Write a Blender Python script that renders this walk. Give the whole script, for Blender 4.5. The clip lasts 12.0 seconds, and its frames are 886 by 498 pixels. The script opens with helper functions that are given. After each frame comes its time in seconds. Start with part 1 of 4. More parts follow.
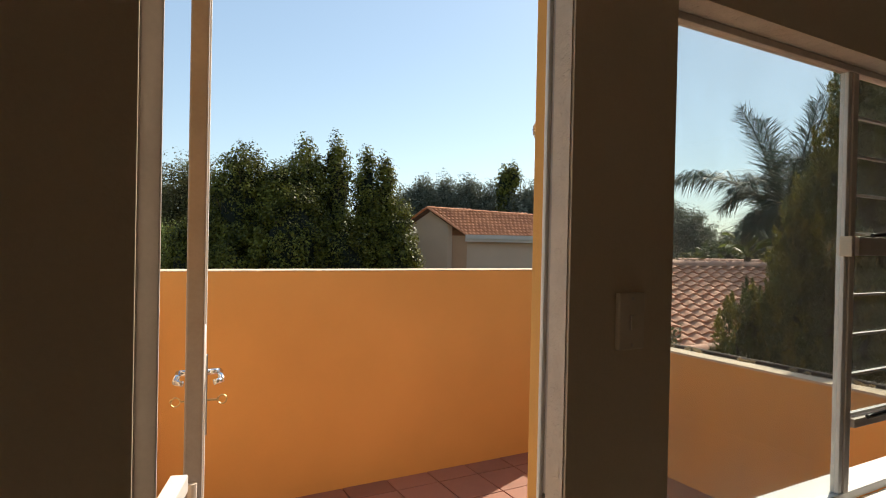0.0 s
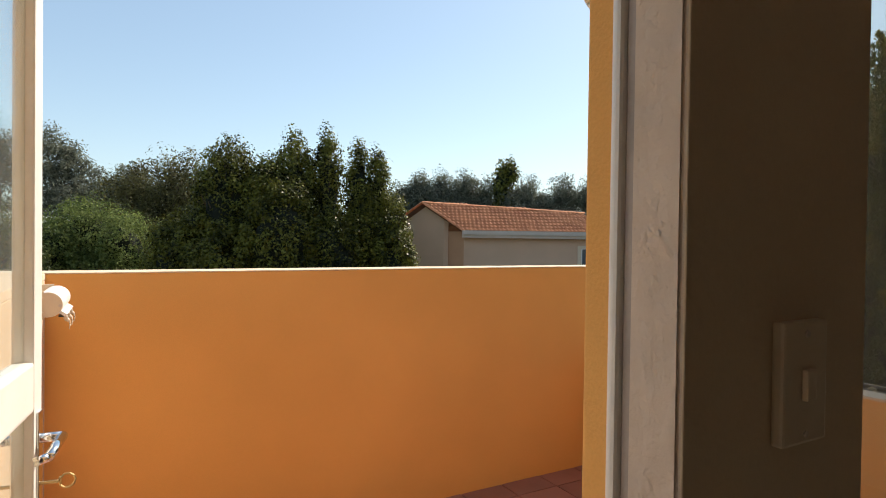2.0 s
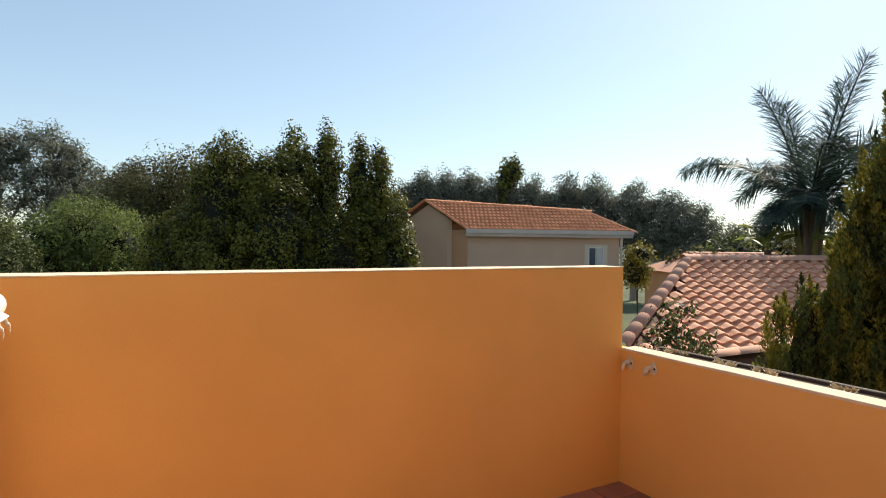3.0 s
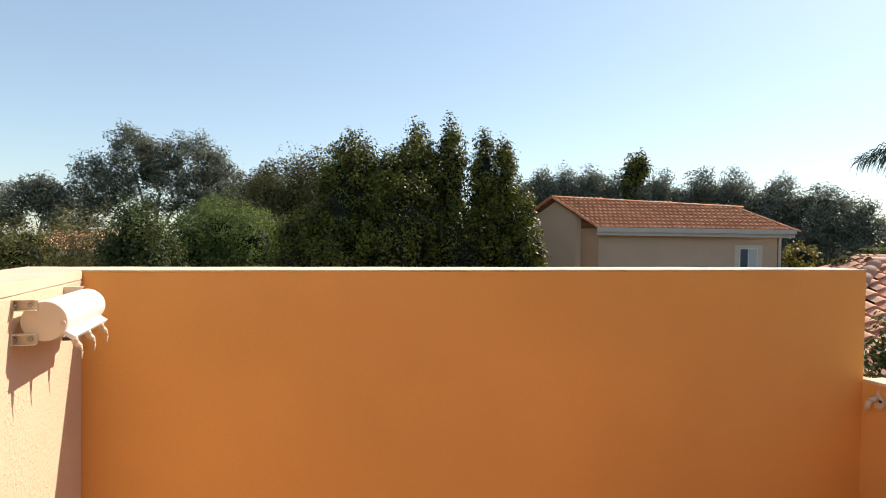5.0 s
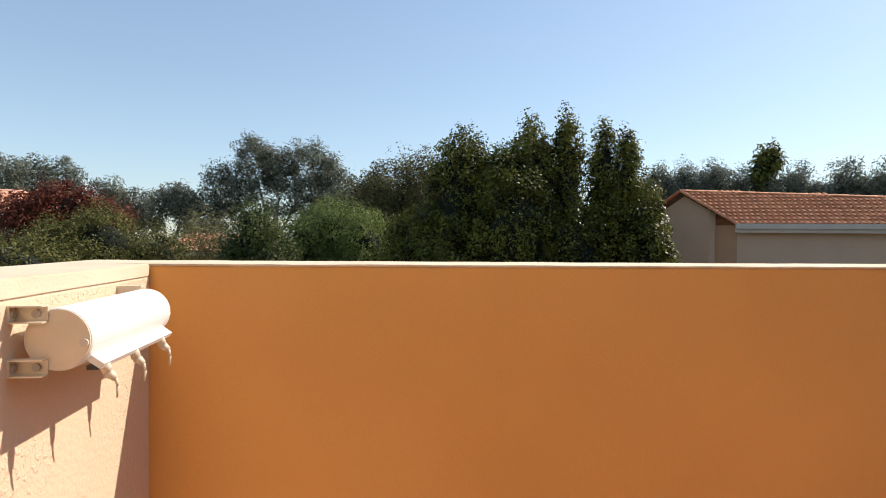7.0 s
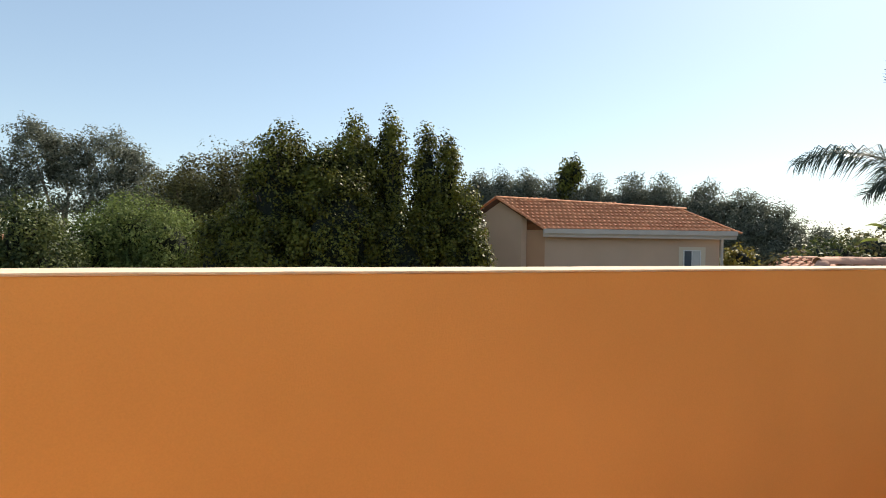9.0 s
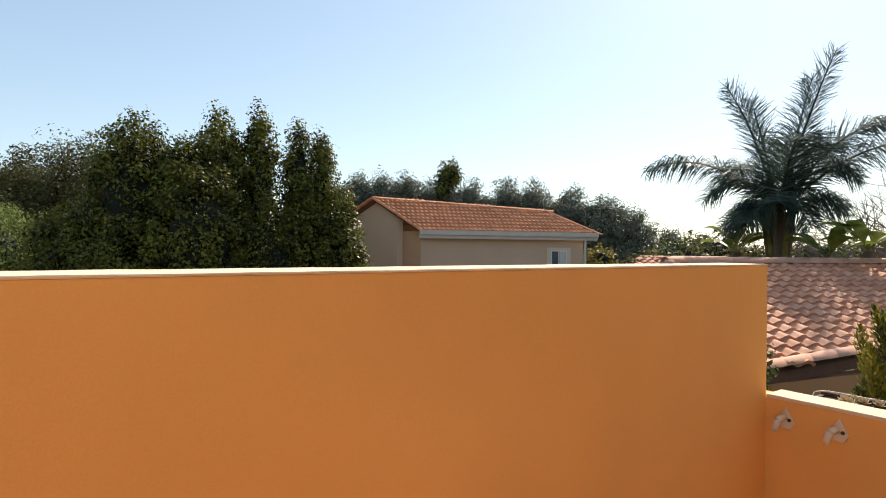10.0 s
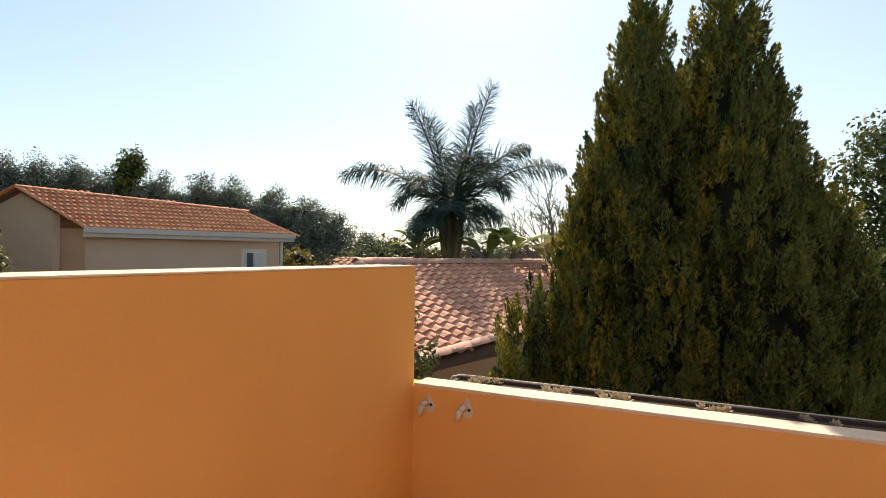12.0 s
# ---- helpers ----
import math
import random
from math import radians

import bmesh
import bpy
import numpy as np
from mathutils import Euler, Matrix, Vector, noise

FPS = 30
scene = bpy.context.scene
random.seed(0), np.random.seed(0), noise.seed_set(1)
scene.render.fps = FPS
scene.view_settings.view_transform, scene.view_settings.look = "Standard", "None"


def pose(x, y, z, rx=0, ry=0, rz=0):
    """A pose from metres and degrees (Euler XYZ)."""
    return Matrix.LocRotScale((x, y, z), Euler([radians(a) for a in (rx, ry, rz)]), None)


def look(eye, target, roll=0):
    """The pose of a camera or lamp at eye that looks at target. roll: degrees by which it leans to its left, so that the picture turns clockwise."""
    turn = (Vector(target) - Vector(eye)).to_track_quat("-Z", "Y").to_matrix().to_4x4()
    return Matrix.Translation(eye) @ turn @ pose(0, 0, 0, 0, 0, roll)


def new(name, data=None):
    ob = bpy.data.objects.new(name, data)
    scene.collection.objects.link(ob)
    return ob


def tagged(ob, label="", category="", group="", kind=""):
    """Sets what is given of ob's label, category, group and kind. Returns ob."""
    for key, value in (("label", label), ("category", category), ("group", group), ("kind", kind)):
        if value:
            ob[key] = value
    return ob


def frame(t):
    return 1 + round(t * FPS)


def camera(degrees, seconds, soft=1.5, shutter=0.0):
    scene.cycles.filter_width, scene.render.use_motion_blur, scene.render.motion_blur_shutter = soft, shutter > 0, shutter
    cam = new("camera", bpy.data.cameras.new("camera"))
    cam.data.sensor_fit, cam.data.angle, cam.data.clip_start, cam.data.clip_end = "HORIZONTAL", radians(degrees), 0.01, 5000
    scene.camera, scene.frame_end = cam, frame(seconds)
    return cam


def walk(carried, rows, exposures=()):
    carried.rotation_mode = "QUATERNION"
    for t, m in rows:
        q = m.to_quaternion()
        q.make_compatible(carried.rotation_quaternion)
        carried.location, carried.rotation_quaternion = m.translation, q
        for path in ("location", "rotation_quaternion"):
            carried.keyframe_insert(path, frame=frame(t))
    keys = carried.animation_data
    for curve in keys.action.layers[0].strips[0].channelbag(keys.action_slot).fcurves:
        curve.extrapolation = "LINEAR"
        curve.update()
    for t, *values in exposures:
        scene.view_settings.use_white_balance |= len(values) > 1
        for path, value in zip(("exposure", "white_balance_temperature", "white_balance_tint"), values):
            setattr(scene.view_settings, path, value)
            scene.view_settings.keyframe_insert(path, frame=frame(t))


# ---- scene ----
cam = camera(75.4, 12.0, soft=1.0)
PATH = [
    (0, (0.297, 0.356, 1.555), (1.262, 2.107, 1.539), 1.2),
    (0.8, (0.417, 0.578, 1.555), (1.384, 2.328, 1.538), 0.8),
    (1.5, (0.510, 0.749, 1.544), (1.486, 2.494, 1.52), 0.8),
    (2, (0.606, 0.838, 1.537), (1.579, 2.585, 1.511), 0.75),
    (2.5, (0.723, 0.974, 1.534), (1.691, 2.724, 1.506), 0.7),
    (4.5, (0.835, 1.688, 1.525), (1.606, 3.533, 1.491), 0.8),
    (5, (0.84, 1.82, 1.49), (1.435, 3.729, 1.457), 0.9),
    (5.5, (0.776, 2.087, 1.449), (1.24, 4.032, 1.416), 0.8),
    (6, (0.755, 2.235, 1.432), (1.069, 4.21, 1.402), 0.5),
    (6.5, (0.792, 2.338, 1.441), (0.999, 4.327, 1.408), 0.5),
    (8.5, (0.873, 2.614, 1.438), (1.504, 4.512, 1.42), 0.9),
    (9, (0.991, 2.624, 1.438), (1.798, 4.454, 1.424), 0.8),
    (9.5, (1.123, 2.646, 1.437), (2.085, 4.399, 1.428), 0.7),
    (10, (1.16, 2.70, 1.43), (2.325, 4.326, 1.427), 0.6),
    (10.5, (1.12, 2.722, 1.435), (2.514, 4.155, 1.437), 1.0),
    (11, (1.179, 2.696, 1.428), (2.764, 3.916, 1.436), 0.9),
    (11.5, (1.225, 2.639, 1.44), (2.932, 3.681, 1.45), 0.8),
    (12, (1.314, 2.609, 1.436), (3.12, 3.468, 1.45), 0.8),
]
walk(cam, [(t, look(eye, target, roll)) for t, eye, target, roll in PATH], exposures=[(0, 0.56, 7200, 8), (4.5, 0.57, 7200, 10), (6.5, 0.43, 6800, 11), (8.5, 0.54, 7150, 10), (12, 0.66, 7450, 12)])

# ---- sky and sun ----
SUN = Vector((0.52, 0.20, 0.51)).normalized()
world = bpy.data.worlds.new("sky")
scene.world = world
world.use_nodes = True
wn = world.node_tree
bg = wn.nodes["Background"]
sky = wn.nodes.new("ShaderNodeTexSky")
sky.sky_type = "NISHITA"
sky.sun_disc = False
sky.sun_elevation = math.asin(SUN.z)
sky.sun_rotation = math.atan2(SUN.x, SUN.y)
sky.air_density, sky.dust_density, sky.ozone_density = 1.0, 0.55, 0.6
soft, haze = wn.nodes.new("ShaderNodeGamma"), wn.nodes.new("ShaderNodeMix")
soft.inputs[1].default_value = 0.68
haze.data_type, haze.blend_type = "RGBA", "MULTIPLY"
haze.inputs[0].default_value = 1.0
haze.inputs[7].default_value = (0.965, 1.12, 1.26, 1)
wn.links.new(sky.outputs[0], soft.inputs[0])
wn.links.new(soft.outputs[0], haze.inputs[6])
wn.links.new(haze.outputs[2], bg.inputs[0])
bg.inputs[1].default_value = 0.17
sun = new("sun", bpy.data.lights.new("sun", "SUN"))
sun.data.energy, sun.data.angle, sun.data.color = 4.2, radians(0.53), (1.0, 0.94, 0.84)
sun.matrix_world = look((0, 0, 30), Vector((0, 0, 30)) - SUN)


# ---- materials ----
def material(name, colour, rough=0.8, vary=0.12, scale=6.0, fine=120.0, bump=0.2, dist=0.002, metal=0.0, spec=0.5, rand="", stretch=(1, 1, 1), tint=None, piece=0.8):
    """A surface with stains at one scale and grain at another; rand: 'object' or 'island' varies it piece by piece."""
    m = bpy.data.materials.new(name)
    m.use_nodes = True
    t = m.node_tree
    b = t.nodes["Principled BSDF"]
    b.inputs["Roughness"].default_value, b.inputs["Metallic"].default_value = rough, metal
    b.inputs["Specular IOR Level"].default_value = spec
    co = t.nodes.new("ShaderNodeTexCoord")
    mp = t.nodes.new("ShaderNodeMapping")
    mp.inputs["Scale"].default_value = stretch
    geo = t.nodes.new("ShaderNodeNewGeometry")
    t.links.new(geo.outputs["Position"], mp.inputs["Vector"])
    n1, n2 = t.nodes.new("ShaderNodeTexNoise"), t.nodes.new("ShaderNodeTexNoise")
    for n, sc, de in ((n1, scale, 4), (n2, fine, 5)):
        n.inputs["Scale"].default_value, n.inputs["Detail"].default_value = sc, de
        t.links.new(mp.outputs[0], n.inputs["Vector"])
    add = t.nodes.new("ShaderNodeMath")
    add.operation = "MULTIPLY_ADD"
    t.links.new(n2.outputs["Fac"], add.inputs[0])
    add.inputs[1].default_value = 0.4
    t.links.new(n1.outputs["Fac"], add.inputs[2])
    last = add
    if rand:
        src = t.nodes.new("ShaderNodeObjectInfo").outputs["Random"] if rand == "object" else geo.outputs["Random Per Island"]
        r = t.nodes.new("ShaderNodeMath")
        r.operation = "MULTIPLY_ADD"
        t.links.new(src, r.inputs[0])
        r.inputs[1].default_value = piece
        t.links.new(add.outputs[0], r.inputs[2])
        last = r
    ramp = t.nodes.new("ShaderNodeValToRGB")
    top = 0.7 + piece if rand else 1.1
    mr = t.nodes.new("ShaderNodeMapRange")
    mr.inputs["From Min"].default_value, mr.inputs["From Max"].default_value = (0.6 if rand else 0.35), top
    t.links.new(last.outputs[0], mr.inputs["Value"])
    t.links.new(mr.outputs[0], ramp.inputs[0])
    c2 = tint or tuple(min(1, c * (1 + vary)) for c in colour)
    ramp.color_ramp.elements[0].position, ramp.color_ramp.elements[1].position = 0.1, 0.9
    ramp.color_ramp.elements[0].color = (*[c * (1 - vary) for c in colour], 1)
    ramp.color_ramp.elements[1].color = (*c2, 1)
    t.links.new(ramp.outputs[0], b.inputs["Base Color"])
    if bump:
        bp = t.nodes.new("ShaderNodeBump")
        bp.inputs["Strength"].default_value, bp.inputs["Distance"].default_value = bump, dist
        t.links.new(n2.outputs["Fac"], bp.inputs["Height"])
        t.links.new(bp.outputs[0], b.inputs["Normal"])
    return m


def leafy(name, dark, light, through_part=0.35, rough=0.5):
    """Foliage: leaf by leaf colour, with patches painted for lit and shaded clumps, part of the light passing through.
    """
    m = material(name, dark, rough, 0.3, 2.2, 8.0, 0.0, rand="island", tint=light, spec=0.22, piece=0.36)
    t = m.node_tree
    out, b = t.nodes["Material Output"], t.nodes["Principled BSDF"]
    tr, mix = t.nodes.new("ShaderNodeBsdfTranslucent"), t.nodes.new("ShaderNodeMixShader")
    ramp = [n for n in t.nodes if n.type == "VALTORGB"][0]
    t.links.new(ramp.outputs[0], tr.inputs["Color"])
    mix.inputs[0].default_value = through_part
    t.links.new(b.outputs[0], mix.inputs[1])
    t.links.new(tr.outputs[0], mix.inputs[2])
    t.links.new(mix.outputs[0], out.inputs["Surface"])
    return m


def clear_glass(name, dirt=0.04):
    """Thin window glass with a film of dust."""
    m = bpy.data.materials.new(name)
    m.use_nodes = True
    t = m.node_tree
    t.nodes.remove(t.nodes["Principled BSDF"])
    out = t.nodes["Material Output"]
    clear, gloss, dust = t.nodes.new("ShaderNodeBsdfTransparent"), t.nodes.new("ShaderNodeBsdfGlossy"), t.nodes.new("ShaderNodeBsdfDiffuse")
    clear.inputs[0].default_value = (0.93, 0.96, 0.95, 1)
    gloss.inputs["Roughness"].default_value = 0.02
    dust.inputs[0].default_value = (0.75, 0.75, 0.72, 1)
    lw, fr = t.nodes.new("ShaderNodeLayerWeight"), t.nodes.new("ShaderNodeMath")
    lw.inputs[0].default_value = 0.12
    fr.operation = "MULTIPLY_ADD"
    fr.inputs[1].default_value, fr.inputs[2].default_value = 0.35, 0.03
    t.links.new(lw.outputs["Facing"], fr.inputs[0])
    a, b = t.nodes.new("ShaderNodeMixShader"), t.nodes.new("ShaderNodeMixShader")
    nz = t.nodes.new("ShaderNodeTexNoise")
    nz.inputs["Scale"].default_value = 5.0
    mu = t.nodes.new("ShaderNodeMath")
    mu.operation = "MULTIPLY"
    mu.inputs[1].default_value = dirt * 2
    t.links.new(nz.outputs["Fac"], mu.inputs[0])
    t.links.new(mu.outputs[0], a.inputs[0])
    t.links.new(clear.outputs[0], a.inputs[1])
    t.links.new(dust.outputs[0], a.inputs[2])
    t.links.new(fr.outputs[0], b.inputs[0])
    t.links.new(a.outputs[0], b.inputs[1])
    t.links.new(gloss.outputs[0], b.inputs[2])
    t.links.new(b.outputs[0], out.inputs["Surface"])
    return m


ORANGE = material("orange_plaster", (0.84, 0.44, 0.14), 0.85, 0.1, 1.3, 260, 0.5, 0.002, spec=0.2)
# Same orange plaster, paler: the sun's overexposure painted into the side wall's colour.
SUNPLASTER = material("orange_plaster_rough_sunlit", (0.70, 0.535, 0.385), 0.9, 0.06, 2.5, 95, 0.5, 0.004, spec=0.15)


def flaking(m, scale=90.0, patch=4.5, depth=0.0022):
    """Adds patches of small raised flakes to a plaster."""
    t = m.node_tree
    b = t.nodes["Principled BSDF"]
    old = b.inputs["Normal"].links[0].from_node
    geo = t.nodes.new("ShaderNodeNewGeometry")
    fine, wide = t.nodes.new("ShaderNodeTexNoise"), t.nodes.new("ShaderNodeTexNoise")
    for n, sc in ((fine, scale), (wide, patch)):
        n.inputs["Scale"].default_value, n.inputs["Detail"].default_value = sc, 3
        t.links.new(geo.outputs["Position"], n.inputs["Vector"])
    r1, r2, mul = t.nodes.new("ShaderNodeMapRange"), t.nodes.new("ShaderNodeMapRange"), t.nodes.new("ShaderNodeMath")
    mul.operation = "MULTIPLY"
    for r, n, lo, hi in ((r1, fine, 0.55, 0.62), (r2, wide, 0.42, 0.56)):
        r.inputs["From Min"].default_value, r.inputs["From Max"].default_value = lo, hi
        t.links.new(n.outputs["Fac"], r.inputs["Value"])
    t.links.new(r1.outputs[0], mul.inputs[0])
    t.links.new(r2.outputs[0], mul.inputs[1])
    bp = t.nodes.new("ShaderNodeBump")
    bp.inputs["Strength"].default_value, bp.inputs["Distance"].default_value = 0.6, depth
    t.links.new(mul.outputs[0], bp.inputs["Height"])
    t.links.new(old.outputs[0], bp.inputs["Normal"])
    t.links.new(bp.outputs[0], b.inputs["Normal"])


flaking(SUNPLASTER)
# Tops of the orange parapets, paled: full sun painted into both colours.
COPING = material("coping_sunlit", (0.76, 0.61, 0.45), 0.85, 0.14, 9, 160, 0.5, 0.002, spec=0.2)
COPINGWEST = material("coping_west_sunlit", (0.73, 0.575, 0.43), 0.88, 0.08, 9, 160, 0.5, 0.002, spec=0.15)
ROOM = material("room_paint", (0.66, 0.54, 0.40), 0.8, 0.07, 2, 180, 0.4, 0.001, spec=0.25)
REVEAL = material("reveal_plaster", (0.62, 0.52, 0.43), 0.85, 0.08, 14, 48, 0.9, 0.006, spec=0.2)
flaking(REVEAL, 45.0, 6.0, 0.0015)
CEIL = material("ceiling_paint", (0.7, 0.66, 0.6), 0.9, 0.05, 2, 90, 0.2)
WHITE = material("white_enamel", (0.78, 0.76, 0.73), 0.35, 0.06, 12, 180, 0.15, 0.0006)
CREAM = material("cream_plastic", (0.70, 0.60, 0.47), 0.4, 0.05, 20, 200, 0.1, 0.0004)
STEEL = material("painted_steel", (0.66, 0.58, 0.52), 0.4, 0.1, 14, 150, 0.2, 0.0006)
# Grey of the screws; on stile and rebate this darkness stands for shade.
GREYSTEEL = material("grey_and_shade_steel", (0.38, 0.33, 0.3), 0.5, 0.15, 14, 150, 0.2, 0.0006)
CHROME = material("chrome", (0.75, 0.74, 0.72), 0.12, 0.05, 20, 90, 0.0, metal=1.0)
BRASS = material("brass", (0.6, 0.42, 0.2), 0.3, 0.1, 20, 90, 0.0, metal=1.0)
BLACK = material("dark_metal", (0.04, 0.035, 0.03), 0.5, 0.2, 20, 90, 0.1)
TUBE = material("white_plastic_drum", (0.82, 0.80, 0.77), 0.38, 0.05, 15, 200, 0.1, 0.0004)
TERRA = material("terracotta_floor", (0.31, 0.14, 0.095), 0.6, 0.16, 6, 60, 0.3, 0.001, rand="object")
ROOMFLOOR = material("room_tiles", (0.55, 0.46, 0.36), 0.4, 0.08, 3, 60, 0.1)
GROUT = material("grout", (0.22, 0.13, 0.1), 0.95, 0.2, 8, 120, 0.3)
PANTILE = material("clay_roof_tile", (0.60, 0.27, 0.16), 0.75, 0.1, 3, 60, 0.4, 0.003, rand="object", tint=(0.70, 0.36, 0.23), spec=0.25)
FARTILE = material("orange_roof_tile", (0.60, 0.225, 0.105), 0.75, 0.1, 3, 60, 0.4, 0.003, rand="object", tint=(0.72, 0.30, 0.145), spec=0.25)
# The return wall's different lighting, put in as a tan colour.
RETURN = material("lit_return_plaster", (0.58, 0.33, 0.20), 0.9, 0.07, 1.5, 90, 0.3)
CAPTILE = material("ridge_tile", (0.54, 0.28, 0.19), 0.8, 0.1, 4, 60, 0.4, 0.003, rand="object")
UNDER = material("roof_underside", (0.15, 0.068, 0.048), 0.9, 0.2, 5, 60, 0.2)
FARWALL = material("beige_house_plaster", (0.62, 0.43, 0.31), 0.9, 0.07, 1.5, 90, 0.3)
NEARWALL = material("orange_house_plaster", (0.52, 0.25, 0.115), 0.9, 0.08, 1.5, 90, 0.3)
GUTTER = material("gutter_paint", (0.60, 0.52, 0.46), 0.5, 0.08, 5, 60, 0.1)
BARK = material("bark", (0.13, 0.09, 0.06), 0.95, 0.4, 5, 40, 0.9, 0.02, stretch=(1, 1, 0.25))
PALEBARK = material("pale_bark", (0.30, 0.25, 0.20), 0.9, 0.3, 4, 40, 0.6, 0.01, stretch=(1, 1, 0.3))
TWIG = material("bare_twig", (0.17, 0.14, 0.12), 0.9, 0.2, 4, 40, 0.3)
TROUGH = material("dark_timber_trough", (0.055, 0.036, 0.025), 0.8, 0.3, 8, 70, 0.5, 0.003, stretch=(1, 0.2, 1))
WIRE = material("pale_wire", (0.55, 0.5, 0.42), 0.5, 0.1, 20, 90, 0.0)
SOIL = material("soil", (0.09, 0.06, 0.04), 0.95, 0.4, 20, 90, 0.8, 0.01)
GRASS = material("grass_ground", (0.07, 0.085, 0.03), 0.95, 0.4, 0.4, 14, 0.6, 0.03)
# Near-black to yellow green: shadow masses and sunlit highlights painted into the leaf colour.
HEDGE = leafy("hedge_leaf", (0.010, 0.017, 0.005), (0.20, 0.195, 0.035), 0.28, 0.45)
# Near-black filler bodies: the shade deep inside crowns, put into a colour.
CROWNSHADE = material("crown_shade", (0.010, 0.014, 0.006), 0.95, 0.4, 3, 20, 0.5, 0.02)
OLIVE = leafy("olive_leaf", (0.065, 0.07, 0.022), (0.20, 0.19, 0.06), 0.35, 0.65)
FRESH = leafy("fresh_leaf", (0.075, 0.11, 0.03), (0.24, 0.29, 0.09), 0.4, 0.65)
SHRUB = leafy("shrub_leaf", (0.035, 0.06, 0.02), (0.13, 0.15, 0.05))
YELLOW = leafy("yellow_leaf", (0.20, 0.16, 0.04), (0.36, 0.30, 0.06))
DRY = leafy("dry_leaf", (0.14, 0.13, 0.06), (0.30, 0.27, 0.12))
RED = leafy("red_leaf", (0.09, 0.022, 0.014), (0.21, 0.055, 0.03))
# Grey green of gums, paled further: distant air haze painted into the leaf colour.
GUM = leafy("hazed_gum_leaf", (0.10, 0.11, 0.085), (0.24, 0.25, 0.19), 0.4, 0.75)
BROWNISH = leafy("brown_green_leaf", (0.06, 0.055, 0.025), (0.17, 0.155, 0.06), 0.35, 0.7)
THUJA = leafy("conifer_spray", (0.042, 0.058, 0.018), (0.15, 0.17, 0.05), 0.38, 0.7)
# Yellow green of the sunlit conifer edge, painted as a second spray colour.
THUJALIT = leafy("conifer_lit_spray", (0.13, 0.13, 0.022), (0.30, 0.26, 0.05), 0.42, 0.7)
PALM = leafy("palm_leaf", (0.03, 0.052, 0.045), (0.09, 0.13, 0.10), 0.25, 0.45)
PALMHEART = leafy("palm_heart", (0.12, 0.10, 0.03), (0.26, 0.21, 0.06), 0.3, 0.6)
BANANA = leafy("broad_leaf", (0.10, 0.15, 0.03), (0.26, 0.30, 0.07), 0.45, 0.4)
SUCC = leafy("succulent_leaf", (0.38, 0.30, 0.20), (0.62, 0.52, 0.36), 0.15)
PANE = clear_glass("window_glass", 0.10)
DOORPANE = clear_glass("door_glass", 0.05)
LOUVRE = clear_glass("dusty_louvre_glass", 0.16)
DARKPANE = material("dark_window_glass", (0.10, 0.12, 0.14), 0.08, 0.2, 3, 30, 0.0)
CURTAIN = material("pale_curtain", (0.6, 0.58, 0.56), 0.9, 0.1, 10, 60, 0.1)


# ---- builders ----
def mesh_of(name, bm, mat):
    me = bpy.data.meshes.new(name)
    bm.to_mesh(me)
    bm.free()
    me.materials.append(mat)
    return me


def part(name, bm, mat, parent=None, label=""):
    ob = new(name, mesh_of(name, bm, mat))
    if parent is not None:
        ob.parent = parent
    return tagged(ob, label)


def thing(name, label, category, kind="", group="", at=(0, 0, 0)):
    ob = new(name)
    ob.location = at
    return tagged(ob, label, category, group, kind)


def box(x0, x1, y0, y1, z0, z1, bevel=0.0, bm=None, seg=2):
    own = bm is None
    bm = bm or bmesh.new()
    vs = bmesh.ops.create_cube(bm, size=1)["verts"]
    bmesh.ops.scale(bm, vec=(x1 - x0, y1 - y0, z1 - z0), verts=vs)
    bmesh.ops.translate(bm, vec=((x0 + x1) / 2, (y0 + y1) / 2, (z0 + z1) / 2), verts=vs)
    if bevel and own:
        bmesh.ops.bevel(bm, geom=bm.edges[:], offset=bevel, segments=seg, affect="EDGES", profile=0.6)
    return bm


def rod(p, q, r0, r1=None, n=10, bm=None):
    bm = bm or bmesh.new()
    p, q = Vector(p), Vector(q)
    m = Matrix.Translation((p + q) / 2) @ (q - p).to_track_quat("Z", "Y").to_matrix().to_4x4()
    bmesh.ops.create_cone(bm, cap_ends=True, segments=n, radius1=r0, radius2=r0 if r1 is None else r1, depth=(q - p).length, matrix=m)
    return bm


def smooth(ob):
    for p in ob.data.polygons:
        p.use_smooth = True
    return ob


def raw_mesh(name, verts, faces, mat, parent=None, label=""):
    me = bpy.data.meshes.new(name)
    me.from_pydata([tuple(v) for v in verts], [], faces)
    me.materials.append(mat)
    ob = new(name, me)
    ob.parent = parent
    return tagged(ob, label)


def slab(name, x0, x1, y0, y1, z0, z1, mat, bevel=0.0, label="", category="wall"):
    return tagged(part(name, box(x0, x1, y0, y1, z0, z1, bevel), mat), label, category, "", "structure")


# ---- setting: ground, room, balcony ----
XL, XR, YF, YI, YO = 0.312, 3.553, 3.81, 1.125, 1.235
HEAD, DHEAD, ZP, ZLOW, ZROOM = 2.062, 2.34, 1.38, 0.862, 0.11
GROUND = -2.9
g = bmesh.new()
bmesh.ops.create_grid(g, x_segments=60, y_segments=60, size=1500)
tagged(part("ground", g, GRASS), "dry green garden ground around the houses", "ground", "", "structure").location.z = GROUND

slab("floor", -2.0, 4.5, -3.2, YO, ZROOM - 0.25, ZROOM, ROOMFLOOR, 0, "room floor behind the balcony door", "floor")
slab("ceiling", -2.2, 4.7, -3.4, YO, 2.45, 2.6, CEIL, 0, "pale painted room ceiling", "ceiling")
